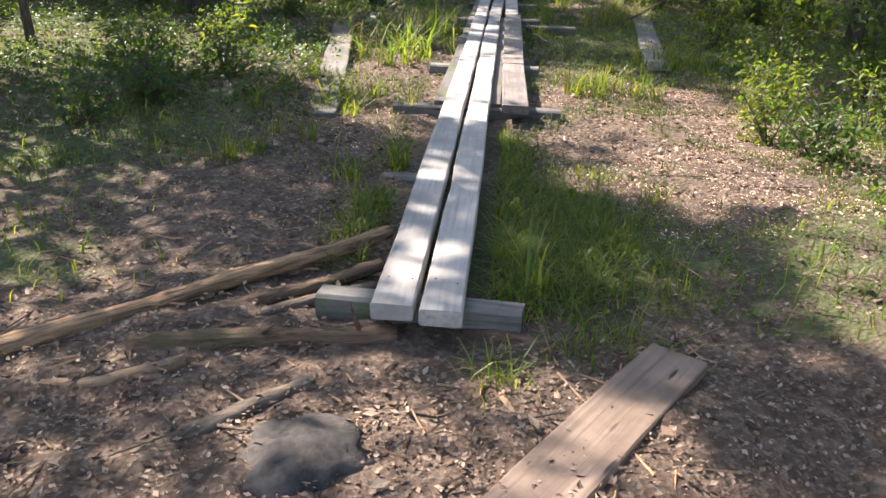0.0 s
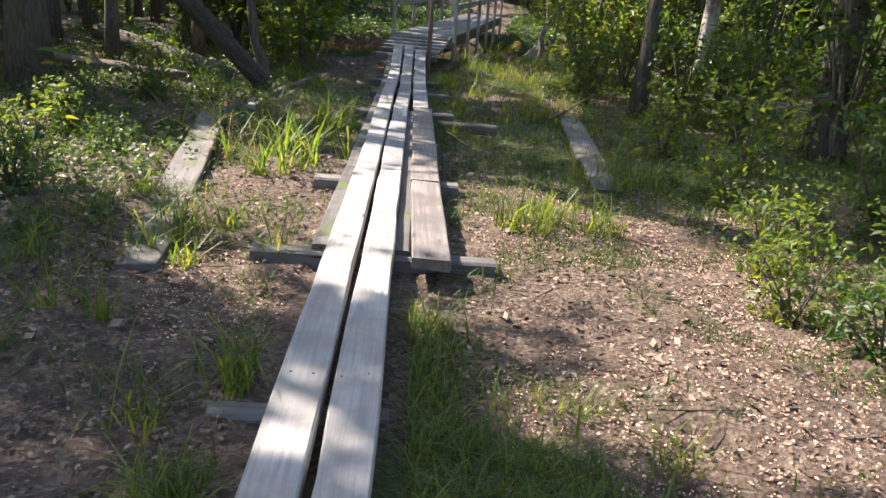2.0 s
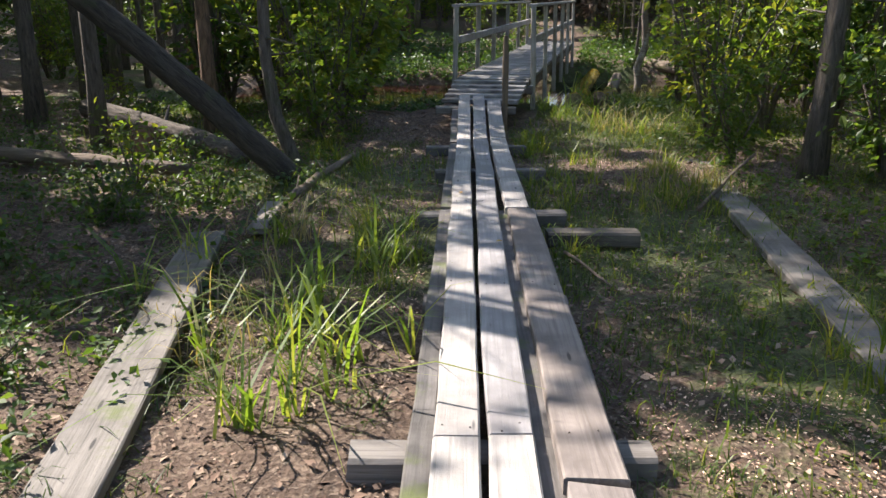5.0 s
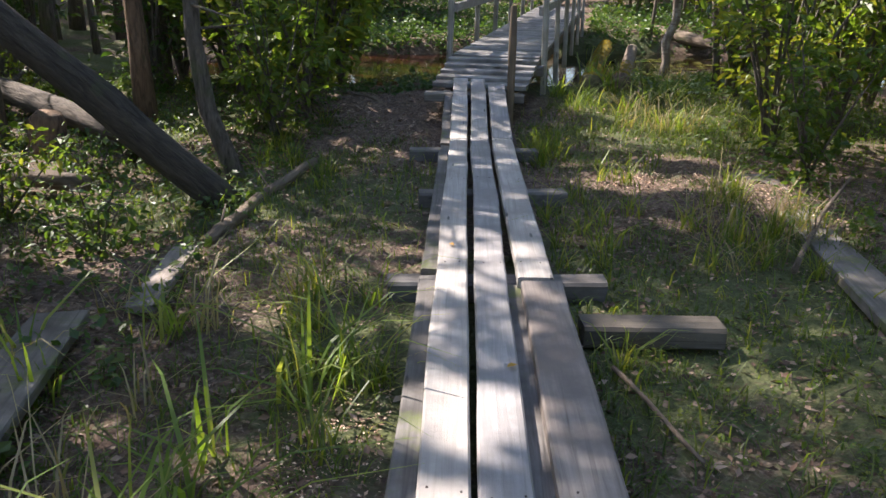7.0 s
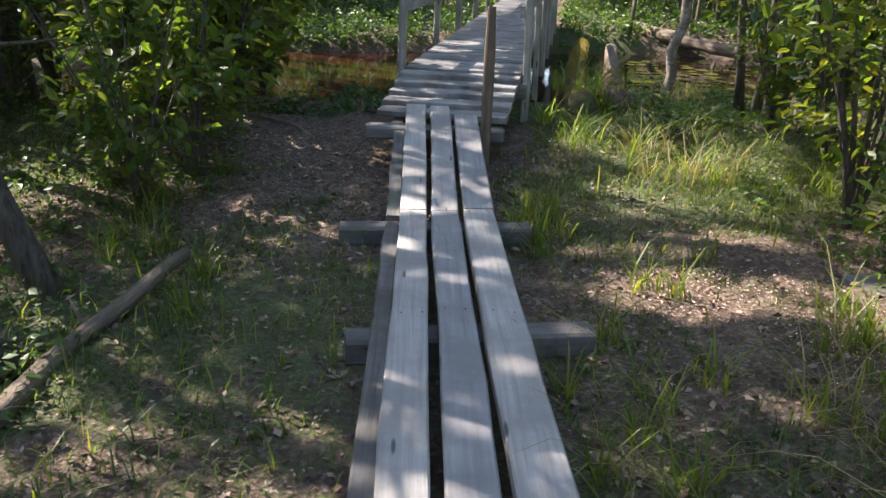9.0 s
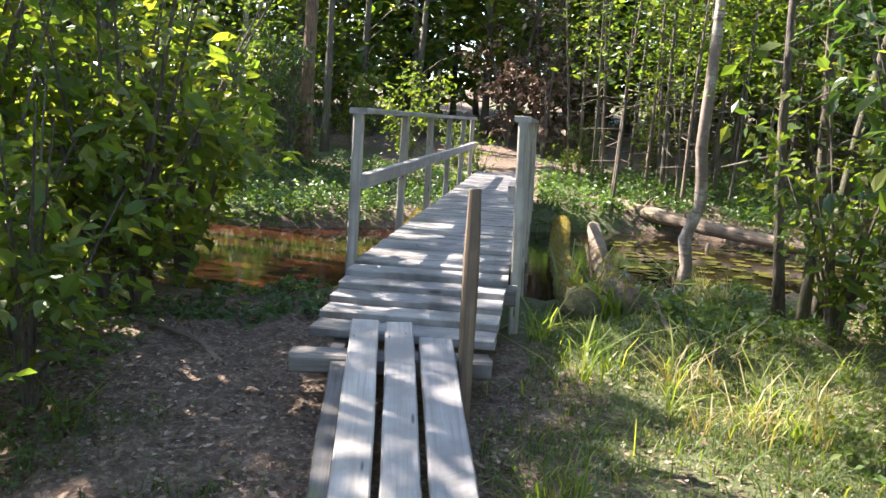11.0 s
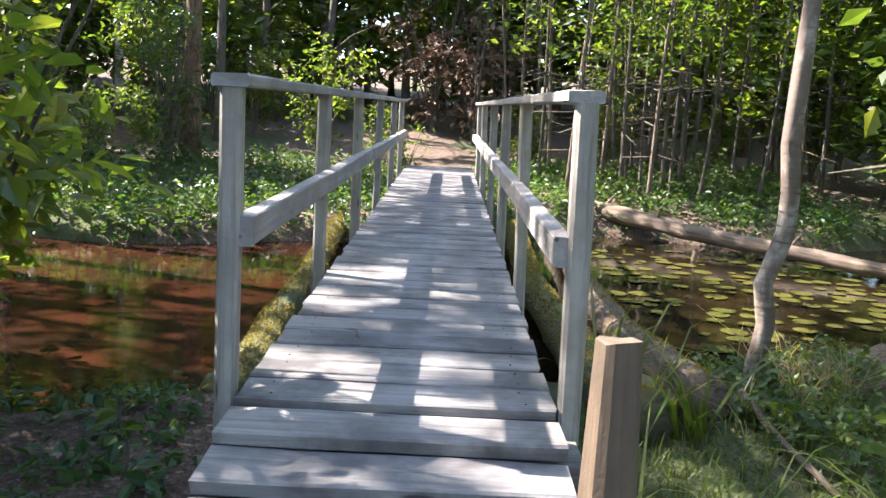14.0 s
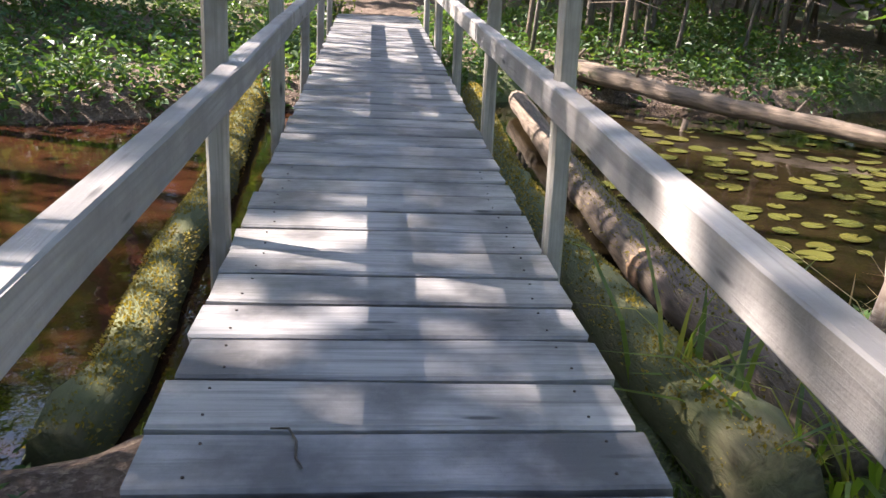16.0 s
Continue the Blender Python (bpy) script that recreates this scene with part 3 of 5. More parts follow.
POST_S = [0.1, 2.12, 4.02, 5.95, 7.95, 9.95]
post_meshes = [mesh_of("post", *upright(0.074, 1.68, 160 + k), POST_WOOD) for k in range(4)]
LEANS = {(-1, 0): (0.6, 1.0), (1, 0): (1.2, -0.9)}
for side in (-1, 1):
    for n, s in enumerate(POST_S):
        base = on_bridge(s, side * (BR_HALF + 0.06), -0.62)
        lx, ly = LEANS.get((side, n), (0.4 * math.sin(n * 3 + side), -0.8 * side + 0.4 * math.cos(n * 2 + side)))
        child("post", post_meshes[(n + side) % 4], bridge, Matrix.Translation(base) @ pose(0, 0, 0, lx, ly, -10.3))
    inner = side * (BR_HALF - 0.012)
    rail_h = 0.615 - 0.009 * side
    cuts = [0.06, 4.06, 7.99, 10.05]
    for n in range(3):
        a, b = on_bridge(cuts[n] + 0.002, inner, rail_h + 0.002 * n), on_bridge(cuts[n + 1] - 0.002, inner, rail_h + 0.002 * (n + 1))
        v, f = board((b - a).length, 0.07, 0.106, 170 + n + side, worn=0.006)
        child("mid_rail", mesh_of("mid_rail", v, f, GREY_WOOD), bridge, along_line(a, b))
        a, b = on_bridge(cuts[n] - 0.02, side * (BR_HALF + 0.03), 1.1), on_bridge(cuts[n + 1] - 0.024, side * (BR_HALF + 0.03), 1.1)
        v, f = board((b - a).length, 0.12, 0.042, 180 + n + side, worn=0.006)
        child("top_rail", mesh_of("top_rail", v, f, GREY_WOOD), bridge, along_line(a, b))

post_v, post_f = upright(0.08, 1.325, 190, 0.014)
post_v = [(x * (0.7 if z > 1.32 else 1), y * (0.7 if z > 1.32 else 1), z + (0.012 if z > 1.32 else 0)) for x, y, z in post_v]
thing("marker_post", "single brown square post standing at the foot of the bridge", "post", data=mesh_of("marker_post", post_v, post_f, DARK_POST), m=pose(0.45, 17.63, 0.06, 0.0, 0.0, 4))

# ---- logs, sticks and stone ----


def log(name, label, points, radii, mat, seed, category="log", sides=12, rough=0.05, stubs=0):
    parts = [tube(points, radii, sides, rough, seed)]
    r = random.Random(seed)
    for _ in range(stubs):
        i = r.randrange(1, len(points) - 1)
        p, d = Vector(points[i]), Vector((r.uniform(-1, 1), r.uniform(-1, 1), r.uniform(0.2, 1))).normalized()
        q = p + d * (radii[i] + r.uniform(0.08, 0.3))
        parts.append(tube([tuple(p), tuple((p + q) / 2), tuple(q)], [radii[i] * 0.25, radii[i] * 0.2, radii[i] * 0.1], 6, 0.05, seed))
    v, f = join(parts)
    frame_z = (Vector(points[-1]) - Vector(points[0])).normalized()
    turn = frame_z.to_track_quat("Z", "Y").to_matrix().to_4x4()
    m = Matrix.Translation(points[0]) @ turn
    back = m.inverted()
    return thing(name, label, category, data=mesh_of(name, [tuple(back @ Vector(p)) for p in v], f, mat, True), m=m)


def run(points, n):
    """Points set evenly along a bent line."""
    pts = np.array(points, float)
    t = np.r_[0, np.cumsum(np.linalg.norm(np.diff(pts, axis=0), axis=1))]
    s = np.linspace(0, t[-1], n)
    return [tuple(np.array([np.interp(v, t, pts[:, k]) for k in range(3)]) + np.array([0, 0, 0.008 * math.sin(v * 7)])) for v in s]


pole = log("debarked_pole", "long peeled orange-brown pole lying beside the planks", run([(-2.3, 2.55, 0.1), (-1.57, 3.28, 0.1), (-0.24, 4.5, 0.17)], 44), np.linspace(0.05, 0.036, 44), POLE_BARK, 201, rough=0.07)
log("log", "dark barked log lying before the first sleeper", run([(-1.08, 3.37, 0.09), (-0.6, 3.5, 0.1), (-0.08, 3.6, 0.09)], 30), np.linspace(0.056, 0.046, 30), PINE_BARK, 202, stubs=2, rough=0.08)
log("branch", "brown dead branch leaning on the planks", run([(-0.98, 3.6, 0.08), (-0.236, 4.2, 0.13)], 26), np.linspace(0.036, 0.03, 26), PINE_BARK, 203, "branch", rough=0.09)
log("branch", "short grey dead branch beside the planks", run([(-0.72, 3.7, 0.07), (-0.24, 4.04, 0.1)], 8), np.linspace(0.032, 0.028, 8), LOG_BARK, 204, "branch")
log("branch", "pale split branch lying on wood chips", run([(-1.3, 3.13, 0.07), (-1.1, 3.15, 0.07), (-0.85, 3.33, 0.085)], 8), np.linspace(0.022, 0.032, 8), PALE_WOOD, 205, "branch")
log("branch", "knobbly grey branch lying on bare soil", run([(-0.8, 2.8, 0.06), (-0.62, 2.95, 0.075), (-0.35, 3.26, 0.08)], 22), np.linspace(0.03, 0.038, 22), LOG_BARK, 206, "branch", stubs=2, rough=0.1)
log("branch", "short rotten brown stick by the sleeper", run([(0.18, 3.69, 0.07), (0.5, 3.63, 0.065)], 6), np.linspace(0.036, 0.03, 6), PINE_BARK, 207, "branch", rough=0.12)
log("branch", "small pale stick lying on soil", run([(0.33, 3.3, 0.06), (0.37, 3.2, 0.07), (0.41, 3.08, 0.06)], 6), np.linspace(0.016, 0.02, 6), PALE_WOOD, 208, "branch")
log("mossy_log", "half-sunk log under yellow moss beside the bridge", run([(-0.5, 21.35, -0.1), (-0.31, 22.19, -0.08), (-0.16, 23.5, -0.06), (0.09, 24.8, -0.04), (0.75, 30, 0.1)], 30), np.linspace(0.15, 0.12, 30) + 0.012 * np.sin(np.arange(30) * 1.7), MOSS_LOG, 211, rough=0.09)
log("mossy_log", "thick mossy log lying close along the bridge", run([(1.74, 20.25, 0.24), (1.9, 21.4, 0.15), (2.16, 22.75, 0.04), (2.48, 24.8, 0), (3.3, 28.5, 0.1)], 30), np.linspace(0.17, 0.13, 30), MOSS_LOG, 212, rough=0.08)
bare_log = log("bare_log", "pale fallen log with worn bark reaching across the pond", run([(2.17, 20.4, 0.27), (2.37, 21.43, 0.17), (2.61, 22.55, 0.04), (3, 24.2, -0.02), (3.2, 25.2, -0.02), (3.9, 28.4, 0.06)], 26), np.linspace(0.15, 0.125, 26), LOG_BARK, 213, rough=0.035)
band = tube([(2.58, 22.4, 0.057), (2.59, 22.45, 0.051), (2.612, 22.55, 0.04), (2.63, 22.62, 0.037)], [0.146, 0.152, 0.152, 0.145], 14, 0.02, 230)
child("peeled_band", mesh_of("peeled_band", [tuple(bare_log.matrix_basis.inverted() @ Vector(p)) for p in band[0]], band[1], PALE_WOOD, True), bare_log, label="pale ring of peeled wood")
log("fallen_log", "long fallen trunk lying along the far bank", run([(4.9, 30.6, 0.35), (6.2, 28.1, 0.15), (7.3, 26.2, 0.07), (7.9, 25.2, 0.02)], 26), np.linspace(0.16, 0.09, 26), LOG_BARK, 214, stubs=3)
log("stake", "broken pale stake standing in the water", run([(5.66, 27.3, -0.45), (5.7, 27.28, 0.02)], 5), [0.05, 0.05, 0.05, 0.045, 0.035], LOG_BARK, 215, "stake", sides=8)
log("fallen_branch", "thin dry branch lying in the bank grass", run([(2.48, 20.56, 0.27), (2.4, 20.2, 0.24), (2.2, 19.33, 0.25)], 8), np.linspace(0.022, 0.014, 8), LOG_BARK, 216, "branch", stubs=1)
log("fallen_branch", "dry forked branch on the leaf litter", run([(-1.83, 19.28, 0.22), (-1.25, 18.77, 0.26), (-0.98, 18.36, 0.18)], 8), np.linspace(0.014, 0.02, 8), LOG_BARK, 217, "branch", stubs=2)
log("fallen_branch", "thin grey log lying on the forest floor", run([(-1.62, 13.35, 0.12), (-1.55, 14.31, 0.13), (-1.35, 15.59, 0.14)], 10), np.linspace(0.05, 0.035, 10), LOG_BARK, 218, "branch", stubs=2)
log("leaning_log", "dead dark trunk leaning across the forest", run([(-1.7, 14.3, 0.05), (-2.67, 13.87, 1.13), (-3.67, 13.44, 2.17), (-5.2, 12.8, 3.75)], 20), np.linspace(0.13, 0.08, 20), DEAD_BARK, 219, stubs=4)
log("fallen_log", "dark fallen trunk lying among the undergrowth", run([(-2.6, 15.59, 0.12), (-3.4, 16.43, 0.2), (-5.26, 17.52, 0.45)], 14), np.linspace(0.1, 0.14, 14), BARK, 220, stubs=2)
log("fallen_log", "dead trunk lying behind the big tree", run([(-2.9, 14.57, 0.15), (-4.5, 14.95, 0.2), (-7.5, 15.34, 0.35)], 14), np.linspace(0.07, 0.1, 14), LOG_BARK, 221, stubs=2)
log("stump", "rotten brown stump on the forest floor", run([(-3.95, 16.1, -0.05), (-3.95, 16.1, 0.15), (-3.9, 16.07, 0.42)], 6), [0.21, 0.19, 0.17, 0.16, 0.15, 0.12], PINE_BARK, 222, "stump", rough=0.1)
log("fallen_branch", "bare branch lying on the sunlit soil", run([(1.9, 13.2, 0.1), (2.4, 14.06, 0.2), (2.8, 14.57, 0.35)], 8), np.linspace(0.02, 0.012, 8), LOG_BARK, 223, "branch", stubs=3)
log("fallen_branch", "thin twig lying beside the loose sleeper", run([(0.62, 11.9, 0.1), (0.82, 11.2, 0.1)], 6), np.linspace(0.012, 0.008, 6), LOG_BARK, 224, "branch")


log("twig", "thin dark curled twig lying on a deck board", [(0.21, 20.13, 0.748), (0.25, 20.12, 0.75), (0.262, 20.07, 0.749), (0.255, 20.01, 0.748), (0.265, 19.97, 0.747)], [0.0022, 0.003, 0.003, 0.003, 0.0018], BARK, 240, "twig", sides=5)


def stone():
    bm = bmesh.new()
    bmesh.ops.create_icosphere(bm, subdivisions=4, radius=1)
    for vert in bm.verts:
        c = vert.co
        d = 1 + 0.3 * noise.noise(c * 1.2) + 0.16 * noise.noise(c * 2.7) + 0.07 * noise.noise(c * 7) + 0.035 * noise.noise(c * 17)
        d = min(d, 0.96 / max(0.2, c.normalized().dot(Vector((-0.35, -0.2, 0.92)))), 1.0 / max(0.2, c.normalized().dot(Vector((0.75, -0.55, 0.35)))))
        vert.co = Vector((c.x * 0.23, c.y * 0.21, c.z * 0.13)) * d
    me = bpy.data.meshes.new("stone")
    bm.to_mesh(me)
    bm.free()
    me.materials.append(STONE)
    me.polygons.foreach_set("use_smooth", [True] * len(me.polygons))
    thing("stone", "rounded grey stone half sunk in bare soil", "stone", data=me, m=pose(-0.24, 2.83, 0.035, 0, 0, 20))


stone()

# ---- trees ----


def trunk_points(height, lean=0.3, wave=0.12, seed=0, n=14):
    r = random.Random(seed)
    dx, dy = r.uniform(-lean, lean), r.uniform(-lean, lean)
    px, py = r.uniform(0, 6), r.uniform(0, 6)
    out = []
    for i in range(n + 1):
        t = i / n
        out.append((dx * t + wave * (math.sin(t * 4 + px) - math.sin(px)) * t, dy * t + wave * (math.sin(t * 3.3 + py) - math.sin(py)) * t, height * t - 0.15 * (i == 0)))
    return out


def tree(seed, height, radius, crown_from, crown_r, leaf, count, bark_mat, leaf_mat, clumps=46, sides=10, label="", points=None, lower=0.0, at=None):
    """trunk with limbs, and a crown of leaf clumps with gaps."""
    r = np.random.default_rng(seed)
    root = new("tree")
    pts = points or trunk_points(height, 0.45, 0.14, seed)
    n = len(pts)
    radii = [radius * (1.35 if i == 0 else 1.0 - 0.86 * max(0.0, pts[i][2]) / height) for i in range(n)]
    parts = [tube(pts, radii, sides, 0.05, seed)]
    zs, pa = [p[2] for p in pts], np.array(pts)
    centres = []
    for k in range(clumps):
        t = crown_from + (1 - crown_from) * (k + r.uniform(0, 1)) / clumps
        z = height * t
        shape = math.sin(math.pi * min(1, 0.18 + 0.86 * (t - crown_from) / (1 - crown_from))) ** 0.7
        a, d = k * 2.4 + r.uniform(-0.5, 0.5), crown_r * shape * r.uniform(0.25, 1.0)
        base = np.array([np.interp(z - 0.35 * d, zs, pa[:, 0]), np.interp(z - 0.35 * d, zs, pa[:, 1]), z - 0.35 * d])
        tip = base + np.array([math.cos(a) * d, math.sin(a) * d, 0.35 * d + r.normal(0, 0.12)])
        centres.append((base, tip))
        if k % 2 == 0:
            rr = max(0.012, 0.3 * np.interp(base[2], zs, radii))
            parts.append(tube([tuple(base), tuple((base + tip) / 2 + np.array([0, 0, 0.06 * d])), tuple(tip)], [rr, rr * 0.6, rr * 0.2], 4, 0.03, seed, cap=False))
    for k in range(int(lower)):
        z, a = height * r.uniform(0.1, crown_from), r.uniform(0, 6.28)
        base = np.array([np.interp(z, zs, pa[:, 0]), np.interp(z, zs, pa[:, 1]), z])
        tip = base + np.array([math.cos(a), math.sin(a), r.uniform(-0.3, 0.4)]) * r.uniform(0.3, 1.1)
        parts.append(tube([tuple(base), tuple((base + tip) / 2), tuple(tip)], [0.016, 0.011, 0.004], 5, 0.03, seed))
    child("trunk", mesh_of("trunk", *join(parts), bark_mat, True), root)
    per = max(4, count // clumps)
    spots = []
    for base, tip in centres:
        t = r.beta(2.2, 1.0, per)[:, None]
        spots.append(base + (tip - base) * t + r.normal(0, 1, (per, 3)) * np.array([0.26, 0.26, 0.15]) * (0.55 + 0.22 * crown_r))
    spots = np.concatenate(spots)
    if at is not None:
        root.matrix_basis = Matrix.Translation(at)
        # leaves that would shade a chosen sunlit patch are dropped
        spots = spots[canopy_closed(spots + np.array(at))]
    child("crown", leaves("crown", spots, leaf, leaf_mat, r), root)
    return tagged(root, label, "tree")


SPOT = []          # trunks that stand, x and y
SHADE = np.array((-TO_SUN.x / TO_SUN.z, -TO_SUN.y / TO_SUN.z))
# canopy gaps cut to put sun on these ground spots, with half widths
SUN_PATCHES = [(1.05, 5.7, 0.45, 0.4), (1.5, 15.3, 0.6, 0.4), (0.05, 15.5, 0.35, 0.25), (1.9, 16.2, 0.5, 0.3), (5.9, 36.3, 1.6, 1.4), (5.2, 37.2, 1.4, 1.2), (-3.6, 15.5, 0.8, 0.5), (-3.6, 14.1, 0.6, 0.5), (-3.0, 16.9, 0.6, 0.4), (-2.4, 13.4, 0.4, 0.4), (1.35, 5.95, 0.6, 0.4), (1.3, 8.35, 0.4, 0.35), (1.2, 9.25, 0.6, 0.3), (1.8, 8.75, 0.5, 0.3), (1.8, 7.2, 0.5, 0.3), (1.25, 9.9, 0.5, 0.2), (-1.85, 8.5, 0.35, 0.4), (-0.98, 12.4, 0.4, 0.25), (-1.5, 11.2, 0.4, 0.4), (2.45, 15.0, 0.35, 0.35), (2.48, 14.2, 0.3, 0.4),
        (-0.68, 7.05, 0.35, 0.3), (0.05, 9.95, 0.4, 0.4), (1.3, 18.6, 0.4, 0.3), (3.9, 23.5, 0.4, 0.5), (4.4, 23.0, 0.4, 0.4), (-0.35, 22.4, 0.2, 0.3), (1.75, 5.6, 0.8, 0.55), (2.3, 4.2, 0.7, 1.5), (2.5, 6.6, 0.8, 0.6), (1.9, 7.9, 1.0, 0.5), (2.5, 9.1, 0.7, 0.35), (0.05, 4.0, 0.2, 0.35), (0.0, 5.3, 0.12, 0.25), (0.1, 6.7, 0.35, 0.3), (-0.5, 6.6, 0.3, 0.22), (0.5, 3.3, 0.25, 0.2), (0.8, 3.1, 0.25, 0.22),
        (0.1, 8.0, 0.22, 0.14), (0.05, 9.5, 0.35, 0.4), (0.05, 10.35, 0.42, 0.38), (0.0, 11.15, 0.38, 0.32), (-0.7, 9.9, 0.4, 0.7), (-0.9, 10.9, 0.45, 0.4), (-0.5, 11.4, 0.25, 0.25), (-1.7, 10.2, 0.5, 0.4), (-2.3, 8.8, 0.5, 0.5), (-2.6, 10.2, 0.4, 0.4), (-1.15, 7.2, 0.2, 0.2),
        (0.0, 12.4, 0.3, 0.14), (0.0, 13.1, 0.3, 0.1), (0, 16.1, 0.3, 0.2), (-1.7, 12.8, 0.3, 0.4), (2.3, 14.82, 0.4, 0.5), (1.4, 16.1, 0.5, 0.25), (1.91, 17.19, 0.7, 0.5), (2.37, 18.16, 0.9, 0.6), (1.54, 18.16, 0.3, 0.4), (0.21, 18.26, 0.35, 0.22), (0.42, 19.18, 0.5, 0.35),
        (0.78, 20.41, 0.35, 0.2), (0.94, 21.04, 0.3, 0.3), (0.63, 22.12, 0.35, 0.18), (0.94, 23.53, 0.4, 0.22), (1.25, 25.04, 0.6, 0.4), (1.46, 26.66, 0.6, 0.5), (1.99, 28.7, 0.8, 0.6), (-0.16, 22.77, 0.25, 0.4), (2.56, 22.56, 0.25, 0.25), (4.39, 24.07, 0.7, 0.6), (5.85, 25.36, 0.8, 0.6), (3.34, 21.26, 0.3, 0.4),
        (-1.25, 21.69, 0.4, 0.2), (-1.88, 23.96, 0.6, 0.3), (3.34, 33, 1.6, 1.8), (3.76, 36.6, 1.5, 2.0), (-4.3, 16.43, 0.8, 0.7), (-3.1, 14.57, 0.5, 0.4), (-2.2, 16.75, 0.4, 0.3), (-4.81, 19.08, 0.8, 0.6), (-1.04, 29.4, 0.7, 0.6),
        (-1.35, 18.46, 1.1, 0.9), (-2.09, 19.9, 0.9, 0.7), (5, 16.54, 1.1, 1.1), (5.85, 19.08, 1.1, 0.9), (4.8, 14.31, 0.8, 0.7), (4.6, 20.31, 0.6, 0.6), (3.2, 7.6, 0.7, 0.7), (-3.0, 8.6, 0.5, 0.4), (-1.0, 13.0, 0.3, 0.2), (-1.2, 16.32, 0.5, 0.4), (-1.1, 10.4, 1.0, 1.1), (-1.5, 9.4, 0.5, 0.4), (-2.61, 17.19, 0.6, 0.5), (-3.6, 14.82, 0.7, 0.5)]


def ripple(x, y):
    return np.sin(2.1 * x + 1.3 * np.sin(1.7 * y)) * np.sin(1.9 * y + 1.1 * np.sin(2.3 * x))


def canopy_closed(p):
    """Which leaves stay: those between the sun and a patch are cut away."""
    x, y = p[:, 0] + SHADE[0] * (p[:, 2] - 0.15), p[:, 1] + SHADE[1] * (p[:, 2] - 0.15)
    # small holes in a wave pattern add flecks of sun
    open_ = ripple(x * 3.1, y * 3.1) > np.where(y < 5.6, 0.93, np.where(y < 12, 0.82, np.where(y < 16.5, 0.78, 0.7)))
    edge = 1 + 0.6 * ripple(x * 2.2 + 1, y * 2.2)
    for cx, cy, rx, ry in SUN_PATCHES:
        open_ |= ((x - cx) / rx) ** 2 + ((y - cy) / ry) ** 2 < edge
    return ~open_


def over_walk(x, y, height, crown_from, crown_r):
    """Whether the crown's shadow can fall near the walk."""
    for h in np.linspace(height * crown_from, height, 5):
        px, py = x + SHADE[0] * h, y + SHADE[1] * h
        if -5.5 - crown_r < px < 6.5 + crown_r and 1.5 - crown_r < py < 38 + crown_r:
            return True
    return False


def on_route(x, y, gap=0.0):
    if y < 19.1:
        return abs(x) < 1.7 + gap and y > -3
    u, s = (Vector((x, y, 0)) - BR_O).dot(BR_R), (Vector((x, y, 0)) - BR_O).dot(BR_D)
    return abs(u) < 1.6 + gap and s < 24


def in_pond(x, y, edge=0.2):
    near, far = shore(np.array(x))
    return near - edge < y < far + edge and -5.8 < x < 12.5


def ground_at(x, y):
    return float(ground_z(np.array(x), np.array(y)))


# kinds of tree: seed, height, radius, crown from, crown radius, leaf, count, bark, leaves, label
KINDS = [
    (301, 13.0, 0.12, 0.42, 1.9, 0.14, 4200, BARK, LEAF, "slender grey-barked tree with a light leafy crown"),
    (302, 11.0, 0.085, 0.34, 1.7, 0.13, 3600, BARK, LEAF_PALE, "thin young tree with pale green leaves"),
    (303, 14.0, 0.13, 0.45, 2.0, 0.15, 2600, BIRCH, LEAF_PALE, "white-barked birch with a loose green crown"),
    (304, 15.0, 0.16, 0.5, 2.1, 0.16, 2600, PINE_BARK, LEAF_DARK, "tall red-brown trunk with a dark crown"),
    (305, 8.0, 0.05, 0.22, 1.5, 0.13, 2400, BARK, LEAF, "thin sapling with leaves along its whole stem"),
]
MODELS, SPECS = [], []
for seed, h, rad, frm, cr, lf, cnt, bk, lm, lab in KINDS:
    SPECS.append((seed, h, rad, frm, cr, lf, cnt, bk, lm, lab, 46))
    MODELS.append((tree(seed, h, rad, frm, cr, lf, cnt, bk, lm, label=lab, lower=8), h, frm, cr))
USED = set()


def plant(kind, x, y, turn=0.0, scale=1.0, group="forest trees"):
    ob, h, frm, cr = MODELS[kind]
    z = ground_at(x, y) - 0.03
    SPOT.append((x, y))
    if over_walk(x, y, h * scale, frm, cr * scale):
        spec = SPECS[kind]
        one = tree(1000 + len(SPOT), h * scale, spec[2] * scale, frm, cr * scale, spec[5], spec[6], spec[7], spec[8], clumps=spec[10], sides=8, label=spec[9], lower=6, at=(x, y, z))
        tagged(one, group=group)
        return
    m = Matrix.Translation((x, y, ground_at(x, y) - 0.03)) @ pose(0, 0, 0, 0, 0, turn)
    if kind in USED:
        ob = copy_thing(ob, m)
    else:
        USED.add(kind)
        ob.matrix_basis = m
    ob.scale = (scale, scale, scale)
    tagged(ob, group=group)


def own_tree(x, y, radius, height, seed, bk, lm, label, points=None, frm=0.5, cr=1.8, count=1800, lower=10):
    ob = tree(seed, height, radius, frm, cr, 0.115, int(count * 1.5), bk, lm, clumps=34, sides=12, label=label, points=points, lower=lower, at=(x, y, ground_at(x, y) - 0.03))
    SPOT.append((x, y))
    return ob


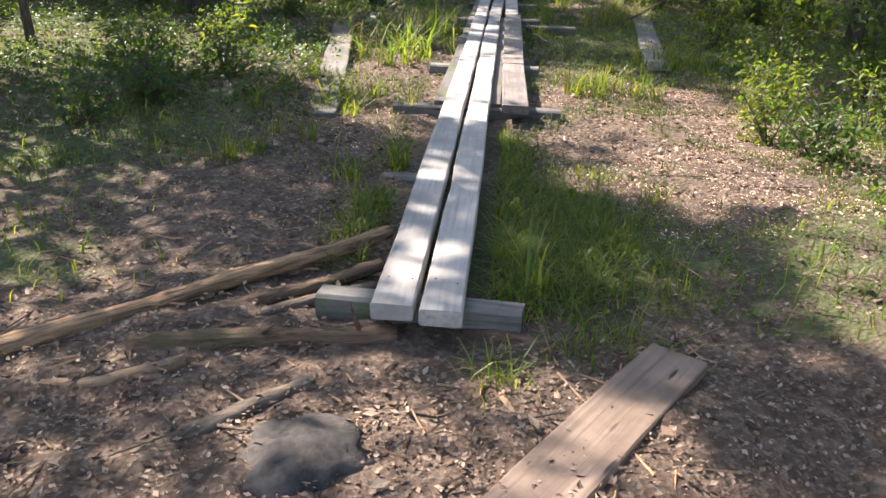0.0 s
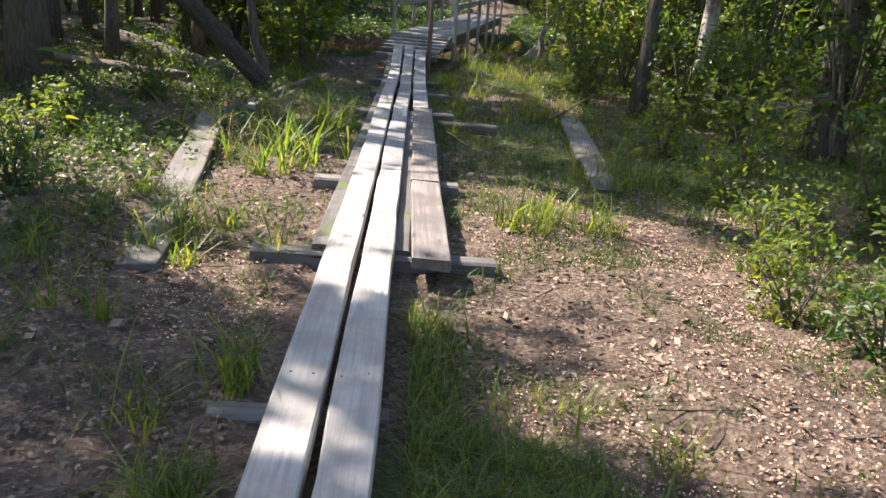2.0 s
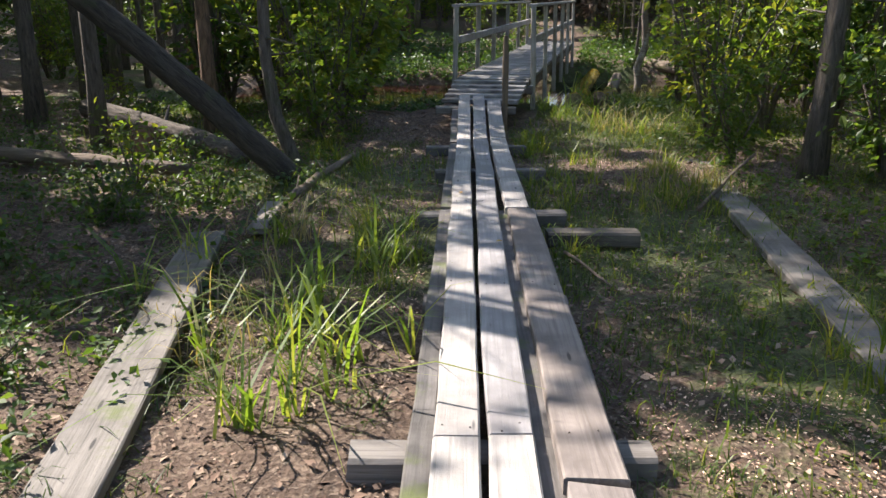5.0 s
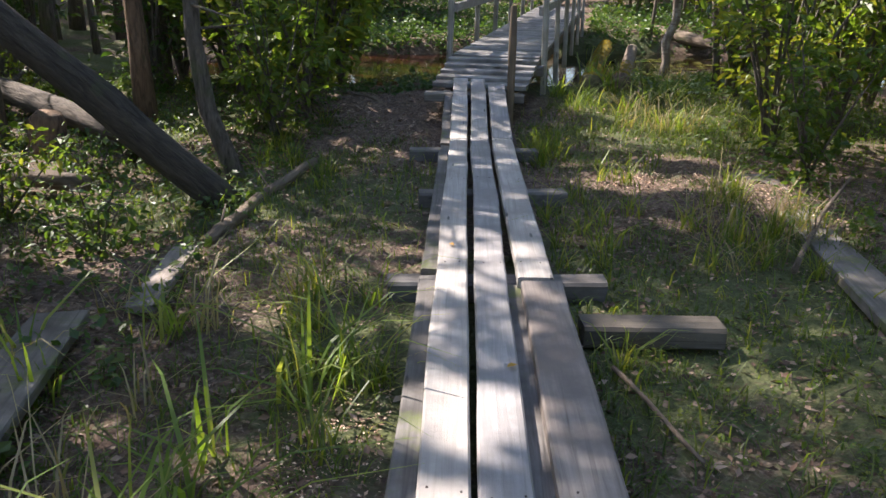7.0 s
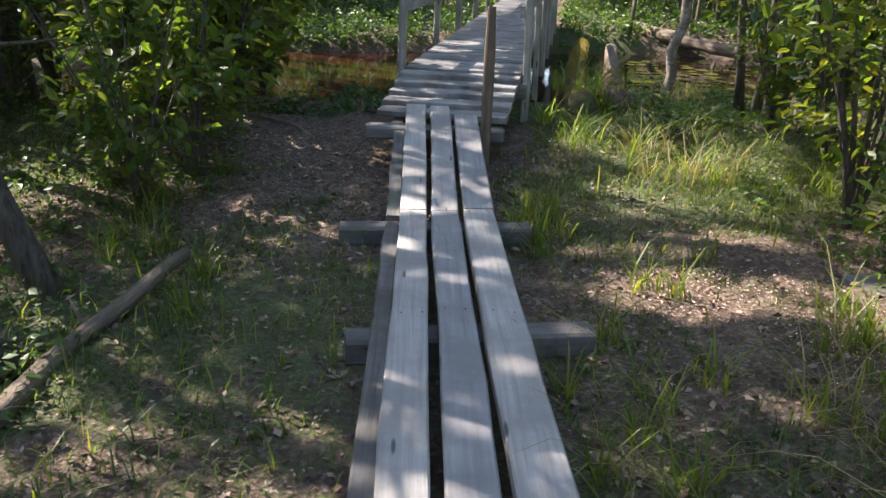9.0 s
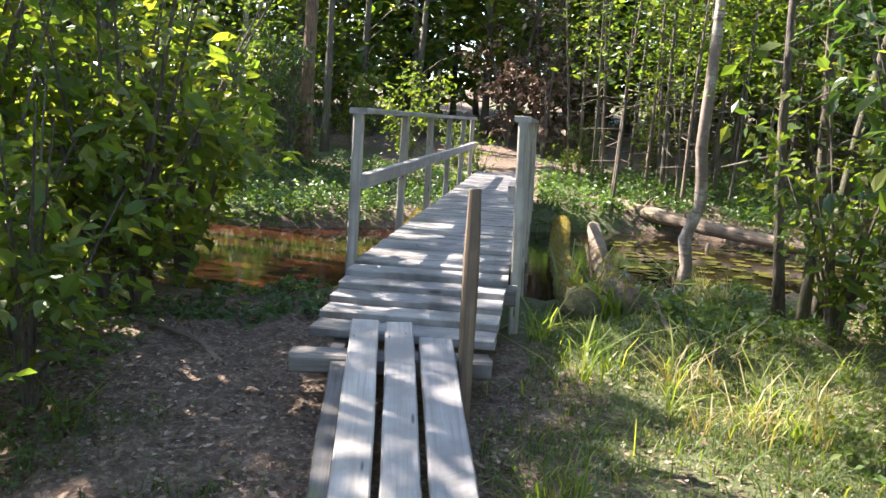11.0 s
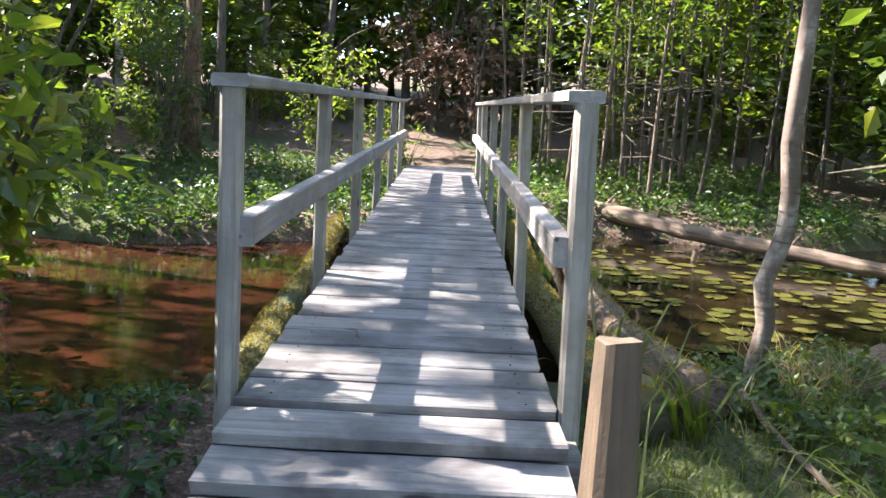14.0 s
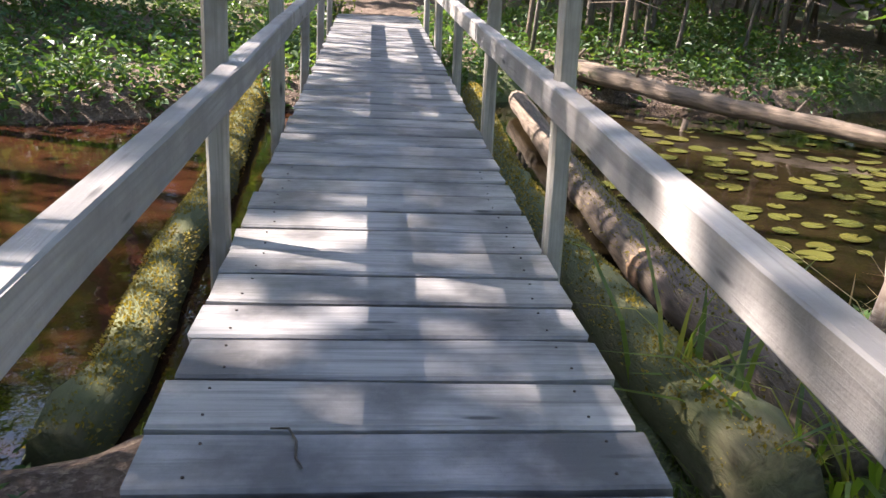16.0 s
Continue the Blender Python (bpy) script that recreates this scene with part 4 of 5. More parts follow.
own_tree(-4.26, 12.75, 0.23, 15, 401, BARK, LEAF_DARK, "thick dark trunk of an old forest tree", frm=0.72, cr=1.6)
own_tree(-4.62, 16.4, 0.1, 12, 402, BARK, LEAF, "slim dark-barked tree among undergrowth", frm=0.65)
own_tree(-2.75, 18.6, 0.065, 9, 403, BARK, LEAF, "thin leaning tree beside the boardwalk", frm=0.6)
own_tree(-3.5, 17.4, 0.1, 13, 404, PINE_BARK, LEAF, "slim brown trunk beside a leaning dead one", frm=0.65)
curve = [(0.12, 0.05, -0.15), (0.05, 0.0, 0.15), (-0.12, 0.0, 0.6), (-0.2, 0.02, 1.2), (-0.2, 0.05, 2.0), (-0.12, 0.0, 3.2), (0.0, 0.1, 5.0), (0.1, 0.0, 7.5)]
own_tree(-1.98, 15.1, 0.075, 7.5, 405, BARK, LEAF, "thin trunk curved at its foot", curve, frm=0.62, cr=1.3, count=900)
own_tree(-4.28, 19.9, 0.19, 14, 406, BARK, LEAF_DARK, "stout dark trunk behind undergrowth")
own_tree(3.54, 14.9, 0.12, 13, 407, BARK, LEAF, "grey trunk rising out of a leafy thicket")
own_tree(4.35, 14.9, 0.12, 13, 408, BIRCH, LEAF_PALE, "grey-white birch trunk in the thicket")
own_tree(5.5, 16.65, 0.16, 14, 409, BARK, LEAF_DARK, "dark trunk in the thicket")
own_tree(5.0, 12.1, 0.2, 14, 410, BARK, LEAF_DARK, "thick dark trunk beside the sunlit clearing")
own_tree(5.34, 11.3, 0.17, 14, 411, BARK, LEAF, "dark trunk standing close to a thicker one")
birch_pts = [(-0.08, 0, -0.25), (-0.05, 0, 0.1), (-0.01, 0, 0.35), (-0.05, 0.02, 0.62), (0.0, 0.02, 0.76), (0.07, 0.02, 0.95), (0.06, 0.0, 1.2), (0.02, 0.0, 1.5), (0.04, 0.0, 1.9), (0.06, 0.0, 2.4), (0.1, 0.05, 3.5), (0.1, 0.1, 6), (0.1, 0.2, 10)]
own_tree(2.98, 21.15, 0.064, 10, 412, BIRCH, LEAF_PALE, "bent white birch trunk at the edge of the pond", birch_pts, frm=0.5, cr=1.6, lower=0)
for k, (dx, dy, lean) in enumerate(((0, 0, 0.1), (0.15, 0.1, 0.9), (-0.1, 0.2, -0.5), (0.25, -0.05, 1.4))):
    p = [(lean * (i / 9) ** 1.2 + 0.06 * math.sin(i + k), 0.08 * math.sin(i * 0.8 + k), 5.5 * i / 9 - 0.1) for i in range(10)]
    own_tree(3.52 + dx, 19.9 + dy, 0.05, 5.5, 420 + k, BARK, LEAF_PALE, "thin alder stem in a clump by the pond", p, frm=0.3, cr=0.9, count=420, lower=1)

# extra trees, added where their crowns shade the start, boards and bridge
for x, y, k in ((-6.11, 17.74, 0), (-8.05, 18.77, 1), (-6.17, 19.59, 0), (-7.3, 16.86, 4), (-6.69, 25.47, 0), (-7.63, 26.88, 1), (-6.27, 28.6, 0), (-7.42, 28.2, 3), (-6.9, 23.96, 4), (-8.67, 25.9, 0), (-9.2, 23.53, 1), (-5.43, 29.5, 0), (-4.6, 30.2, 4), (-9.3, 28.4, 0), (-6.48, 21.37, 1), (-8.57, 20.94, 0),
                (-7.0, 9.6, 1), (-6.3, 8.2, 0), (-8.6, 11.0, 0), (-5.4, 6.8, 4), (-6.9, 5.9, 1), (-5.2, 9.9, 4)):
    plant(k, x, y, 0, (1.25 if y > 21 else 1.0) + 0.02 * (x % 3))
THICK = []
for seed, h, cr, bk, lm, lab in ((331, 9.5, 2.3, BARK, LEAF, "leafy forest tree branching from near the ground"), (332, 11.0, 2.4, BARK, LEAF_PALE, "tall pale-leaved tree of the forest edge"), (333, 8.0, 2.0, BARK, LEAF_DARK, "dark bushy tree of the deep forest")):
    SPECS.append((seed, h, 0.1, 0.1, cr, 0.33, 2000, bk, lm, lab, 70))
    THICK.append((tree(seed, h, 0.1, 0.1, cr, 0.33, 2000, bk, lm, clumps=70, label=lab), h, 0.1, cr))
first_thick = len(MODELS)
MODELS += THICK
far_r = random.Random(5)
tries = 0
rows = [(x + far_r.uniform(-0.6, 0.6), y + far_r.uniform(-0.8, 0.8)) for y in (41, 47, 52) for x in np.arange(-14 + y % 2, 26, 2.3)]
for x, y in rows:
    plant(first_thick + far_r.randrange(3), x, y, far_r.uniform(0, 360), far_r.uniform(1.1, 1.6), "far woods")
while tries < 5000 and len(SPOT) < 180:
    tries += 1
    x, y = far_r.uniform(-26, 26), far_r.uniform(-10, 58)
    side = min(abs(x), abs(x - 0.18 * (y - 18.75)))
    if (side < 7.5 and y < 33.5) or in_pond(x, y) or any(math.hypot(x - p, y - q) < 2.1 for p, q in SPOT):
        continue
    if y > 31 and abs(x - 3.1 - 0.25 * (y - 31)) < 1.6 and y < 40:
        continue
    k, s = first_thick + far_r.randrange(3), far_r.uniform(0.8, 1.25)
    plant(k, x, y, far_r.uniform(0, 360), s, "far woods")
far_r = random.Random(5)
tries = 0
while len(SPOT) < 252 and tries < 9000:
    tries += 1
    ring = far_r.random()
    x, y = far_r.uniform(-24, 22), far_r.uniform(-6, 50)
    k = far_r.choices((0, 1, 2, 3, 4), (4, 4, 2, 2, 3))[0]
    if on_route(x, y, 1.2) or in_pond(x, y) or any(math.hypot(x - a, y - b) < 1.35 for a, b in SPOT):
        continue
    if -3.4 < x < 3.4 and y < 18:
        continue
    s = far_r.uniform(0.8, 1.2)
    plant(k, x, y, far_r.uniform(0, 360), s)


# thin stems crowded on the far bank
POLES = [tree(340 + k, 6.5 + k, 0.035 + 0.008 * k, 0.35, 0.9, 0.12, 300, bk, LEAF, clumps=20, sides=6, label="thin bare-stemmed young tree in a crowded stand", lower=5) for k, bk in enumerate((BARK, LOG_BARK, BARK))]
pole_r = random.Random(44)
pole_spots = []
while len(pole_spots) < 54:
    x, y = pole_r.uniform(4.6, 13.0), pole_r.uniform(30.0, 36.0)
    if in_pond(x, y, 0.3) or any(math.hypot(x - a, y - b) < 0.4 for a, b in pole_spots + SPOT):
        continue
    n = len(pole_spots)
    pole_spots.append((x, y))
    m = Matrix.Translation((x, y, ground_at(x, y) - 0.03)) @ pose(0, 0, 0, pole_r.uniform(-3, 3), pole_r.uniform(-3, 3), pole_r.uniform(0, 360))
    if n < 3:
        POLES[n].matrix_basis = m
        tagged(POLES[n], group="crowded young trees")
    else:
        tagged(copy_thing(POLES[n % 3], m), group="crowded young trees")

# ---- shrubs ----


def shrub(seed, height, spread_r, stems, leaf, count, leaf_mat, label, fine=True, lowest=0.15):
    r = np.random.default_rng(seed)
    root = new("shrub")
    parts, spots, ahead = [], [], []
    per = max(3, count // (stems * 4))
    for k in range(stems):
        a, lean = r.uniform(0, 6.28), r.uniform(0.15, 1.0) * spread_r
        h = height * r.uniform(0.6, 1.05)
        pts = [(math.cos(a) * lean * t ** 1.3, math.sin(a) * lean * t ** 1.3, h * t - 0.05) for t in np.linspace(0, 1, 6)]
        parts.append(tube(pts, np.linspace(0.016, 0.004, 6) * (0.5 + height * 0.4), 5, 0.05, seed + k))
        for t in r.uniform(lowest, 1.0, 4):
            i = t * 5
            p = np.array([np.interp(i, range(6), [q[c] for q in pts]) for c in range(3)])
            b = r.uniform(0, 6.28)
            d = np.array([math.cos(b), math.sin(b), r.uniform(0.0, 0.5)]) * r.uniform(0.2, 0.5) * spread_r
            parts.append(tube([tuple(p), tuple(p + d)], [0.006, 0.002], 3, 0, seed, cap=False))
            w = r.uniform(0.15, 1.1, per)[:, None]
            spots.append(p + d * w + r.normal(0, 0.05 + 0.05 * spread_r, (per, 3)))
            ahead.append(np.c_[np.full(per, d[0]), np.full(per, d[1]), np.zeros(per)] * 2 + r.normal(0, 0.6, (per, 3)) + (0, 0, -0.15))
    child("stem", mesh_of("stem", *join(parts), BARK), root)
    child("foliage", leaves("foliage", np.concatenate(spots), leaf, leaf_mat, r, fine=fine, aspect=0.58, along=np.concatenate(ahead)), root)
    return tagged(root, label, "shrub")


SHRUBS = [
    shrub(501, 2.6, 1.1, 9, 0.10, 900, LEAF_PALE, "tall leafy shrub with pale sunlit leaves"),
    shrub(502, 1.8, 0.9, 8, 0.085, 800, LEAF, "dense green shrub of the undergrowth"),
    shrub(503, 0.75, 0.5, 7, 0.06, 420, LEAF_PALE, "low light-green shrub on the forest floor"),
    shrub(504, 3.3, 1.3, 10, 0.11, 1000, LEAF_DARK, "dark green shrub with drooping leaves"),
    shrub(505, 0.5, 0.4, 8, 0.05, 380, LEAF_DARK, "low dark-leaved bilberry shrub"),
    shrub(506, 3.0, 1.2, 9, 0.15, 620, LEAF_PALE, "alder shrub with large rounded leaves"),
]
SHRUBS.append(shrub(507, 3.2, 1.0, 9, 0.12, 800, LITTER, "dead shrub with dry brown leaves"))
# two trees added for the shade their crowns throw beside the planks
own_tree(-6.2, 14.82, 0.12, 13, 431, BARK, LEAF, "slim dark trunk added deeper in the forest for shade", frm=0.45, cr=1.9, count=2400)
own_tree(-5.4, 13.5, 0.1, 11, 432, BARK, LEAF_DARK, "slender grey trunk added near the thick old one for shade", frm=0.5, cr=1.7, count=2200)

SHRUB_USED = set()


def set_shrub(kind, x, y, turn, scale=1.0, group="undergrowth shrubs"):
    m = Matrix.Translation((x, y, ground_at(x, y) - 0.02)) @ pose(0, 0, 0, 0, 0, turn)
    ob = SHRUBS[kind]
    if kind in SHRUB_USED:
        ob = copy_thing(ob, m)
    else:
        SHRUB_USED.add(kind)
        ob.matrix_basis = m
    ob.scale = (scale, scale, scale)
    tagged(ob, group=group)


sr = random.Random(9)
for kind, x, y, s in ((5, -2.0, 19.9, 1.1), (5, -1.95, 21.2, 1.0), (5, -2.9, 22.4, 1.2), (6, 4.6, 37.8, 1.5), (6, 3.66, 39, 1.4), (6, 5.64, 39.4, 1.6), (1, 1.67, 34.08, 0.8), (2, 2.19, 32.91, 1.2), (2, 4.18, 33.18, 1.2), (1, 5.22, 34.44, 0.9), (0, 0.42, 33.54, 1.0), (0, 6.48, 33.18, 1.0), (0, 3, 16.75, 1.0), (0, 3.95, 17.52, 1.1), (3, 3.51, 18.26, 0.9), (1, 2.9, 15.59, 0.8), (3, 4.6, 16.97, 1.0), (0, 3.45, 19.28, 0.8), (1, 4.1, 14.57, 1.0), (3, 5, 14.31, 0.9), (1, 4.4, 13.2, 0.9),
                      (2, 2.45, 7.7, 0.75), (2, 2.8, 8.3, 0.8), (2, 3.2, 7.4, 0.8), (2, 3.0, 9.6, 0.8), (4, 2.5, 6.4, 1.0), (1, 3.7, 8.6, 0.7), (2, 3.4, 10.5, 1.2), (2, 2.9, 11.4, 1.0), (2, 2.3, 6.9, 0.7), (4, 3.3, 6.2, 1.2),
                      (2, -2.6, 9.1, 0.75), (2, -2.9, 10.6, 0.8), (4, -2.35, 8.2, 1.0), (4, -2.6, 7.3, 1.0), (4, -2.9, 6.6, 0.9), (4, -2.3, 9.8, 0.8), (4, -3.3, 8.4, 1.1), (4, -3.6, 9.6, 1.1), (4, -3.4, 11.6, 1.1), (4, -2.9, 12.6, 1.1), (4, -2.3, 13.4, 1.1), (2, -3.2, 13.93, 1.0),
                      (5, -2.09, 19.59, 0.9), (5, -2.82, 18.77, 1.05), (3, -2.72, 20.72, 1.0), (5, -3.55, 20.62, 1.1), (3, -4.08, 19.28, 1.0), (5, -1.77, 17.52, 0.62), (5, -1.9, 16.54, 0.55), (5, -2.38, 18.26, 0.8), (4, -2.2, 16.97, 0.9), (4, -3.2, 15.34, 1.0), (5, -2.51, 21.8, 0.8),
                      (1, 4.08, 19.59, 0.6), (1, 4.6, 20.31, 0.8), (0, 5.22, 19.39, 1.0), (0, 5.64, 20.94, 1.0)):
    set_shrub(kind, x, y, sr.uniform(0, 360), s)
made, tries = 0, 0
while made < 150 and tries < 6000:
    tries += 1
    x, y = sr.uniform(-15, 16), sr.uniform(-2, 42)
    if on_route(x, y, 1.3) or in_pond(x, y, 0.3) or (abs(x) < 3.6 and y < 16):
        continue
    weights = (1, 1, 3, 1, 6, 0) if -9 < x < 0 and 8 < y < 20 else (3, 4, 2, 3, 2, 2)
    set_shrub(sr.choices((0, 1, 2, 3, 4, 5), weights)[0], x, y, sr.uniform(0, 360), sr.uniform(0.75, 1.25))
    made += 1

# ---- lily pads ----


def pad_mesh(seed):
    r = random.Random(seed)
    n, verts, faces = 18, [(0.15, 0, 0.004)], []
    for i in range(n):
        a = 0.22 + (2 * math.pi - 0.44) * i / (n - 1)
        d = 1 + 0.05 * math.sin(3 * a + seed)
        verts.append((math.cos(a) * d, math.sin(a) * d * 0.86, 0.012 + r.uniform(0, 0.03)))
    for i in range(1, n):
        faces.append((0, i, i + 1))
    low = [(x, y, z - 0.02) for x, y, z in verts]
    m = len(verts)
    rim = list(range(0, m)) + [0]
    faces += [(b + m, a + m, 0 + m) for a, b in zip(range(1, m - 1), range(2, m))]
    faces += [(a, a + m, b + m, b) for a, b in zip(rim[:-1], rim[1:])]
    return mesh_of("lily_pad", verts + low, faces, PAD)


pad_meshes = [pad_mesh(k) for k in range(5)]
pr = random.Random(21)
placed = []
tries = 0
while len(placed) < 190 and tries < 4000:
    tries += 1
    x, y = pr.uniform(3.2, 8.5), pr.uniform(22.7, 28.2)
    s = pr.uniform(0.06, 0.15)
    near, far = shore(np.array(x))
    if y < near + 0.5 or y > far - 0.6 or any(math.hypot(x - a, y - b) < (s + c) * 0.8 for a, b, c in placed) or abs((x - 3.05) - (y - 24.4) * 0.22) < 0.35:
        continue
    placed.append((x, y, s))
    ob = thing("lily_pad", "yellow-green lily pad floating on the pond", "lily pad", "lily pads", data=pad_meshes[len(placed) % 5], m=pose(x, y, WATER_Z + 0.022 * s + 0.006, pr.uniform(-2, 2), pr.uniform(-2, 2), pr.uniform(0, 360)))
    ob.scale = (s, s, s * 0.8)

# ---- grass, undergrowth and litter ----
gr = np.random.default_rng(33)


def scatter(n, x0, x1, y0, y1, keep=None):
    x, y = gr.uniform(x0, x1, n), gr.uniform(y0, y1, n)
    ok = np.ones(n, bool) if keep is None else keep(x, y)
    x, y = x[ok], y[ok]
    return np.c_[x, y, ground_z(x, y) - 0.01]


def off_boards(x, y):
    near, far = shore(x)
    walk_clear = (np.abs(x + 0.02) > 0.3) & ((x < 0) | (x > 0.5) | (y < 6.9))
    u = (x - 0.33) * 0.983 - (y - 19.195) * 0.183
    bridge_clear = np.abs(u) > 0.72
    dry = (y < near - 0.05) | (y > far + 0.05)
    return np.where(y < 18.1, walk_clear | (y < 3.4), bridge_clear) & dry


def clumped(n, spots, sigma, size=60):
    """Roots in tufts round the given places."""
    out = []
    for cx, cy, sx, sy in spots:
        k = max(1, n // len(spots) // size)
        tx, ty = gr.normal(cx, sx, k), gr.normal(cy, sy, k)
        x = (tx[:, None] + gr.normal(0, sigma, (k, size))).ravel()
        y = (ty[:, None] + gr.normal(0, sigma, (k, size))).ravel()
        ok = off_boards(x, y)
        out.append(np.c_[x[ok], y[ok], ground_z(x[ok], y[ok]) - 0.01])
    return np.concatenate(out)


def grass(label, roots, height, mat=None, name="grass", **more):
    thing(name, label, "grass", kind="stuff", data=blades(name, roots, height, mat or GRASS, gr, **more))


def lush(x, y):
    return off_boards(x, y) & (gr.uniform(-0.15, 0.75, len(x)) < green_amount(x, y))


grass("short thin grass of the forest floor", scatter(52000, -5.5, 5.5, 1.5, 20.5, lush), 0.085, width=0.0035, lean=0.7)
grass("sparse grass on the outer forest floor", scatter(16000, -14, 14, -1, 34, lush), 0.13, width=0.006, lean=0.7)
grass("lush dark green grass beside the first planks", clumped(7000, [(0.62, 4.8, 0.22, 0.55), (0.72, 4.85, 0.2, 0.4), (0.4, 4.2, 0.1, 0.35), (-0.35, 4.9, 0.08, 0.3), (0.35, 5.6, 0.05, 0.7)], 0.07), 0.085, width=0.003, lean=1.0)
grass("tall bright sedge beside the planks", clumped(300, [(-0.8, 9.9, 0.15, 0.5), (-1.0, 10.8, 0.2, 0.5), (-1.0, 10.2, 0.22, 0.5), (-1.4, 11.6, 0.3, 0.4), (-0.62, 11.7, 0.08, 0.12)], 0.04, 11), 0.27, SEDGE, width=0.008, lean=1.0)
grass("tall grass blade tuft by the first sleeper", clumped(26, [(0.5, 4.0, 0.03, 0.05)], 0.03, 13), 0.22, SEDGE, width=0.006, lean=0.5)
grass("sedge in scattered tufts along the boardwalk", clumped(2400, [(-0.6, 12.2, 0.2, 0.8), (0.75, 13.6, 0.25, 0.7), (0.72, 16.43, 0.1, 0.3), (1.6, 14.82, 0.3, 0.7), (1.9, 13.93, 0.2, 0.3), (1.2, 8.2, 0.3, 0.2), (-1.2, 7.4, 0.3, 0.6), (2.2, 10.0, 0.3, 0.4), (-0.9, 6.2, 0.5, 0.8), (-1.7, 16.1, 0.3, 0.6)], 0.045, 24), 0.17, width=0.0045, lean=0.9)
grass("long pale sedge beside the bridge ramp", clumped(340, [(1.79, 17.95, 0.3, 0.4), (2.27, 18.26, 0.35, 0.4), (1.88, 18.87, 0.25, 0.3), (2.61, 18.98, 0.3, 0.4), (1.2, 18.67, 0.1, 0.3), (2.76, 17.85, 0.3, 0.4)], 0.04, 15), 0.21, SEDGE, width=0.006, lean=1.3)
grass("soft green grass along the bridge foot", scatter(9000, 0.75, 3.2, 17.0, 20.8, off_boards), 0.05, DARK_GRASS, width=0.0035, lean=0.9)


def grassy(x, y):
    return off_boards(x, y) & (np.abs(x) > 0.42) & (ripple(1.4 * x + 0.4, 1.2 * y) + gr.normal(0, 0.25, len(x)) > 0.12)


grass("short dark grass in patches on the shaded soil", scatter(62000, -3.2, 2.6, 5.6, 17.6, grassy), 0.05, DARK_GRASS, width=0.0032, lean=1.1)
low_leaves_later = scatter(4200, -3.2, 2.8, 5.8, 17.8, grassy)
grass("broad iris-like blades at the water's edge", clumped(70, [(1.83, 20.83, 0.12, 0.15), (2.09, 20.31, 0.12, 0.15)], 0.05, 14), 0.36, width=0.012, lean=0.8)
grass("dry straw-coloured grass among the sedge", clumped(600, [(2.26, 18.05, 0.3, 0.4), (-1.3, 11.2, 0.3, 0.5), (1.8, 13.93, 0.3, 0.4), (3.03, 20.72, 0.25, 0.3)], 0.06, 14), 0.22, DRY_GRASS, name="dry_grass", width=0.004, lean=1.0)


def low_leaves(label, roots, size, mat, height, per=9, name="undergrowth"):
    """Low plants: some leaves on each short stem."""
    n = len(roots)
    c = np.repeat(roots, per, 0) + np.c_[gr.normal(0, size * 0.8, (n * per, 2)), gr.uniform(0.1, 1.0, n * per) * np.repeat(gr.uniform(0.4, 1.0, n), per) * height]
    thing(name, label, "undergrowth", kind="stuff", data=leaves(name, c, size, mat, gr, fine=size > 0.06, aspect=0.62))


def far_bank(x, y):
    near, far = shore(x)
    u = (x - 0.33) * 0.983 - (y - 19.195) * 0.183
    return (y > far + 0.05) & (np.abs(u) > 0.75)


low_leaves("dense green nettles on the far bank", scatter(5200, -9, 10, 26, 33, far_bank), 0.085, NETTLE, 0.5)
low_leaves("green leafy plants under the trees", scatter(4200, -8, -1.5, 7, 20.5, off_boards), 0.045, LEAF_DARK, 0.22)
low_leaves("green leafy plants of the thicket floor", scatter(3000, 2.4, 8, 5, 20.5, off_boards), 0.045, LEAF, 0.22)
low_leaves("leafy plants at the pond's edge", scatter(420, 2.3, 3.8, 19.2, 21.6, off_boards), 0.05, LEAF_DARK, 0.2)
low_leaves("small leafy plants by the bridge foot", scatter(80, -1.6, -0.5, 19.4, 21.2, off_boards), 0.065, NETTLE, 0.2)
low_leaves("low plants on the mossy clearing", scatter(2600, 0.8, 3.4, 3, 13, lush), 0.022, LEAF_PALE, 0.08)

low_leaves("tiny leafy plants among the litter", low_leaves_later, 0.02, LEAF, 0.05, per=6)

# sapling with large pale leaves by the old plank
def sapling(x, y, h, n, label, size=0.1):
    root = new("sapling")
    pts = [(0.03 * math.sin(i), 0.02 * i, h * i / 5) for i in range(6)]
    child("stem", mesh_of("stem", *tube(pts, np.linspace(0.008, 0.003, 6), 5, 0.02, 3), BARK), root)
    c = np.array([[pts[5 - k % 3][0], pts[5 - k % 3][1], pts[5 - k % 3][2]] for k in range(n)])
    a = np.arange(n) * 2.4
    child("foliage", leaves("foliage", c, size, LEAF_PALE, gr, fine=True, aspect=0.5, along=np.c_[np.cos(a), np.sin(a), gr.uniform(-0.1, 0.4, n)]), root)
    root.matrix_basis = Matrix.Translation((x, y, ground_at(x, y)))
    tagged(root, label, "sapling")


sapling(-2.45, 9.2, 0.55, 11, "young sapling with large pale leaves in the grass")
sapling(-2.3, 8.5, 0.45, 11, "young sapling with broad sunlit leaves by the old plank", 0.09)
sapling(-1.9, 7.6, 0.35, 9, "low sapling with broad leaves beside the rotten plank", 0.08)
sapling(-3.35, 11.4, 0.62, 14, "young sapling with pale sunlit leaves before the thick trunk", 0.13)
sapling(2.15, 9.9, 0.5, 9, "young sapling with light green leaves on the clearing")
sapling(-0.71, 19.85, 0.34, 9, "young sapling by the bridge foot", 0.09)
sapling(-1.04, 19.28, 0.3, 8, "low sapling with broad leaves by the ramp", 0.09)
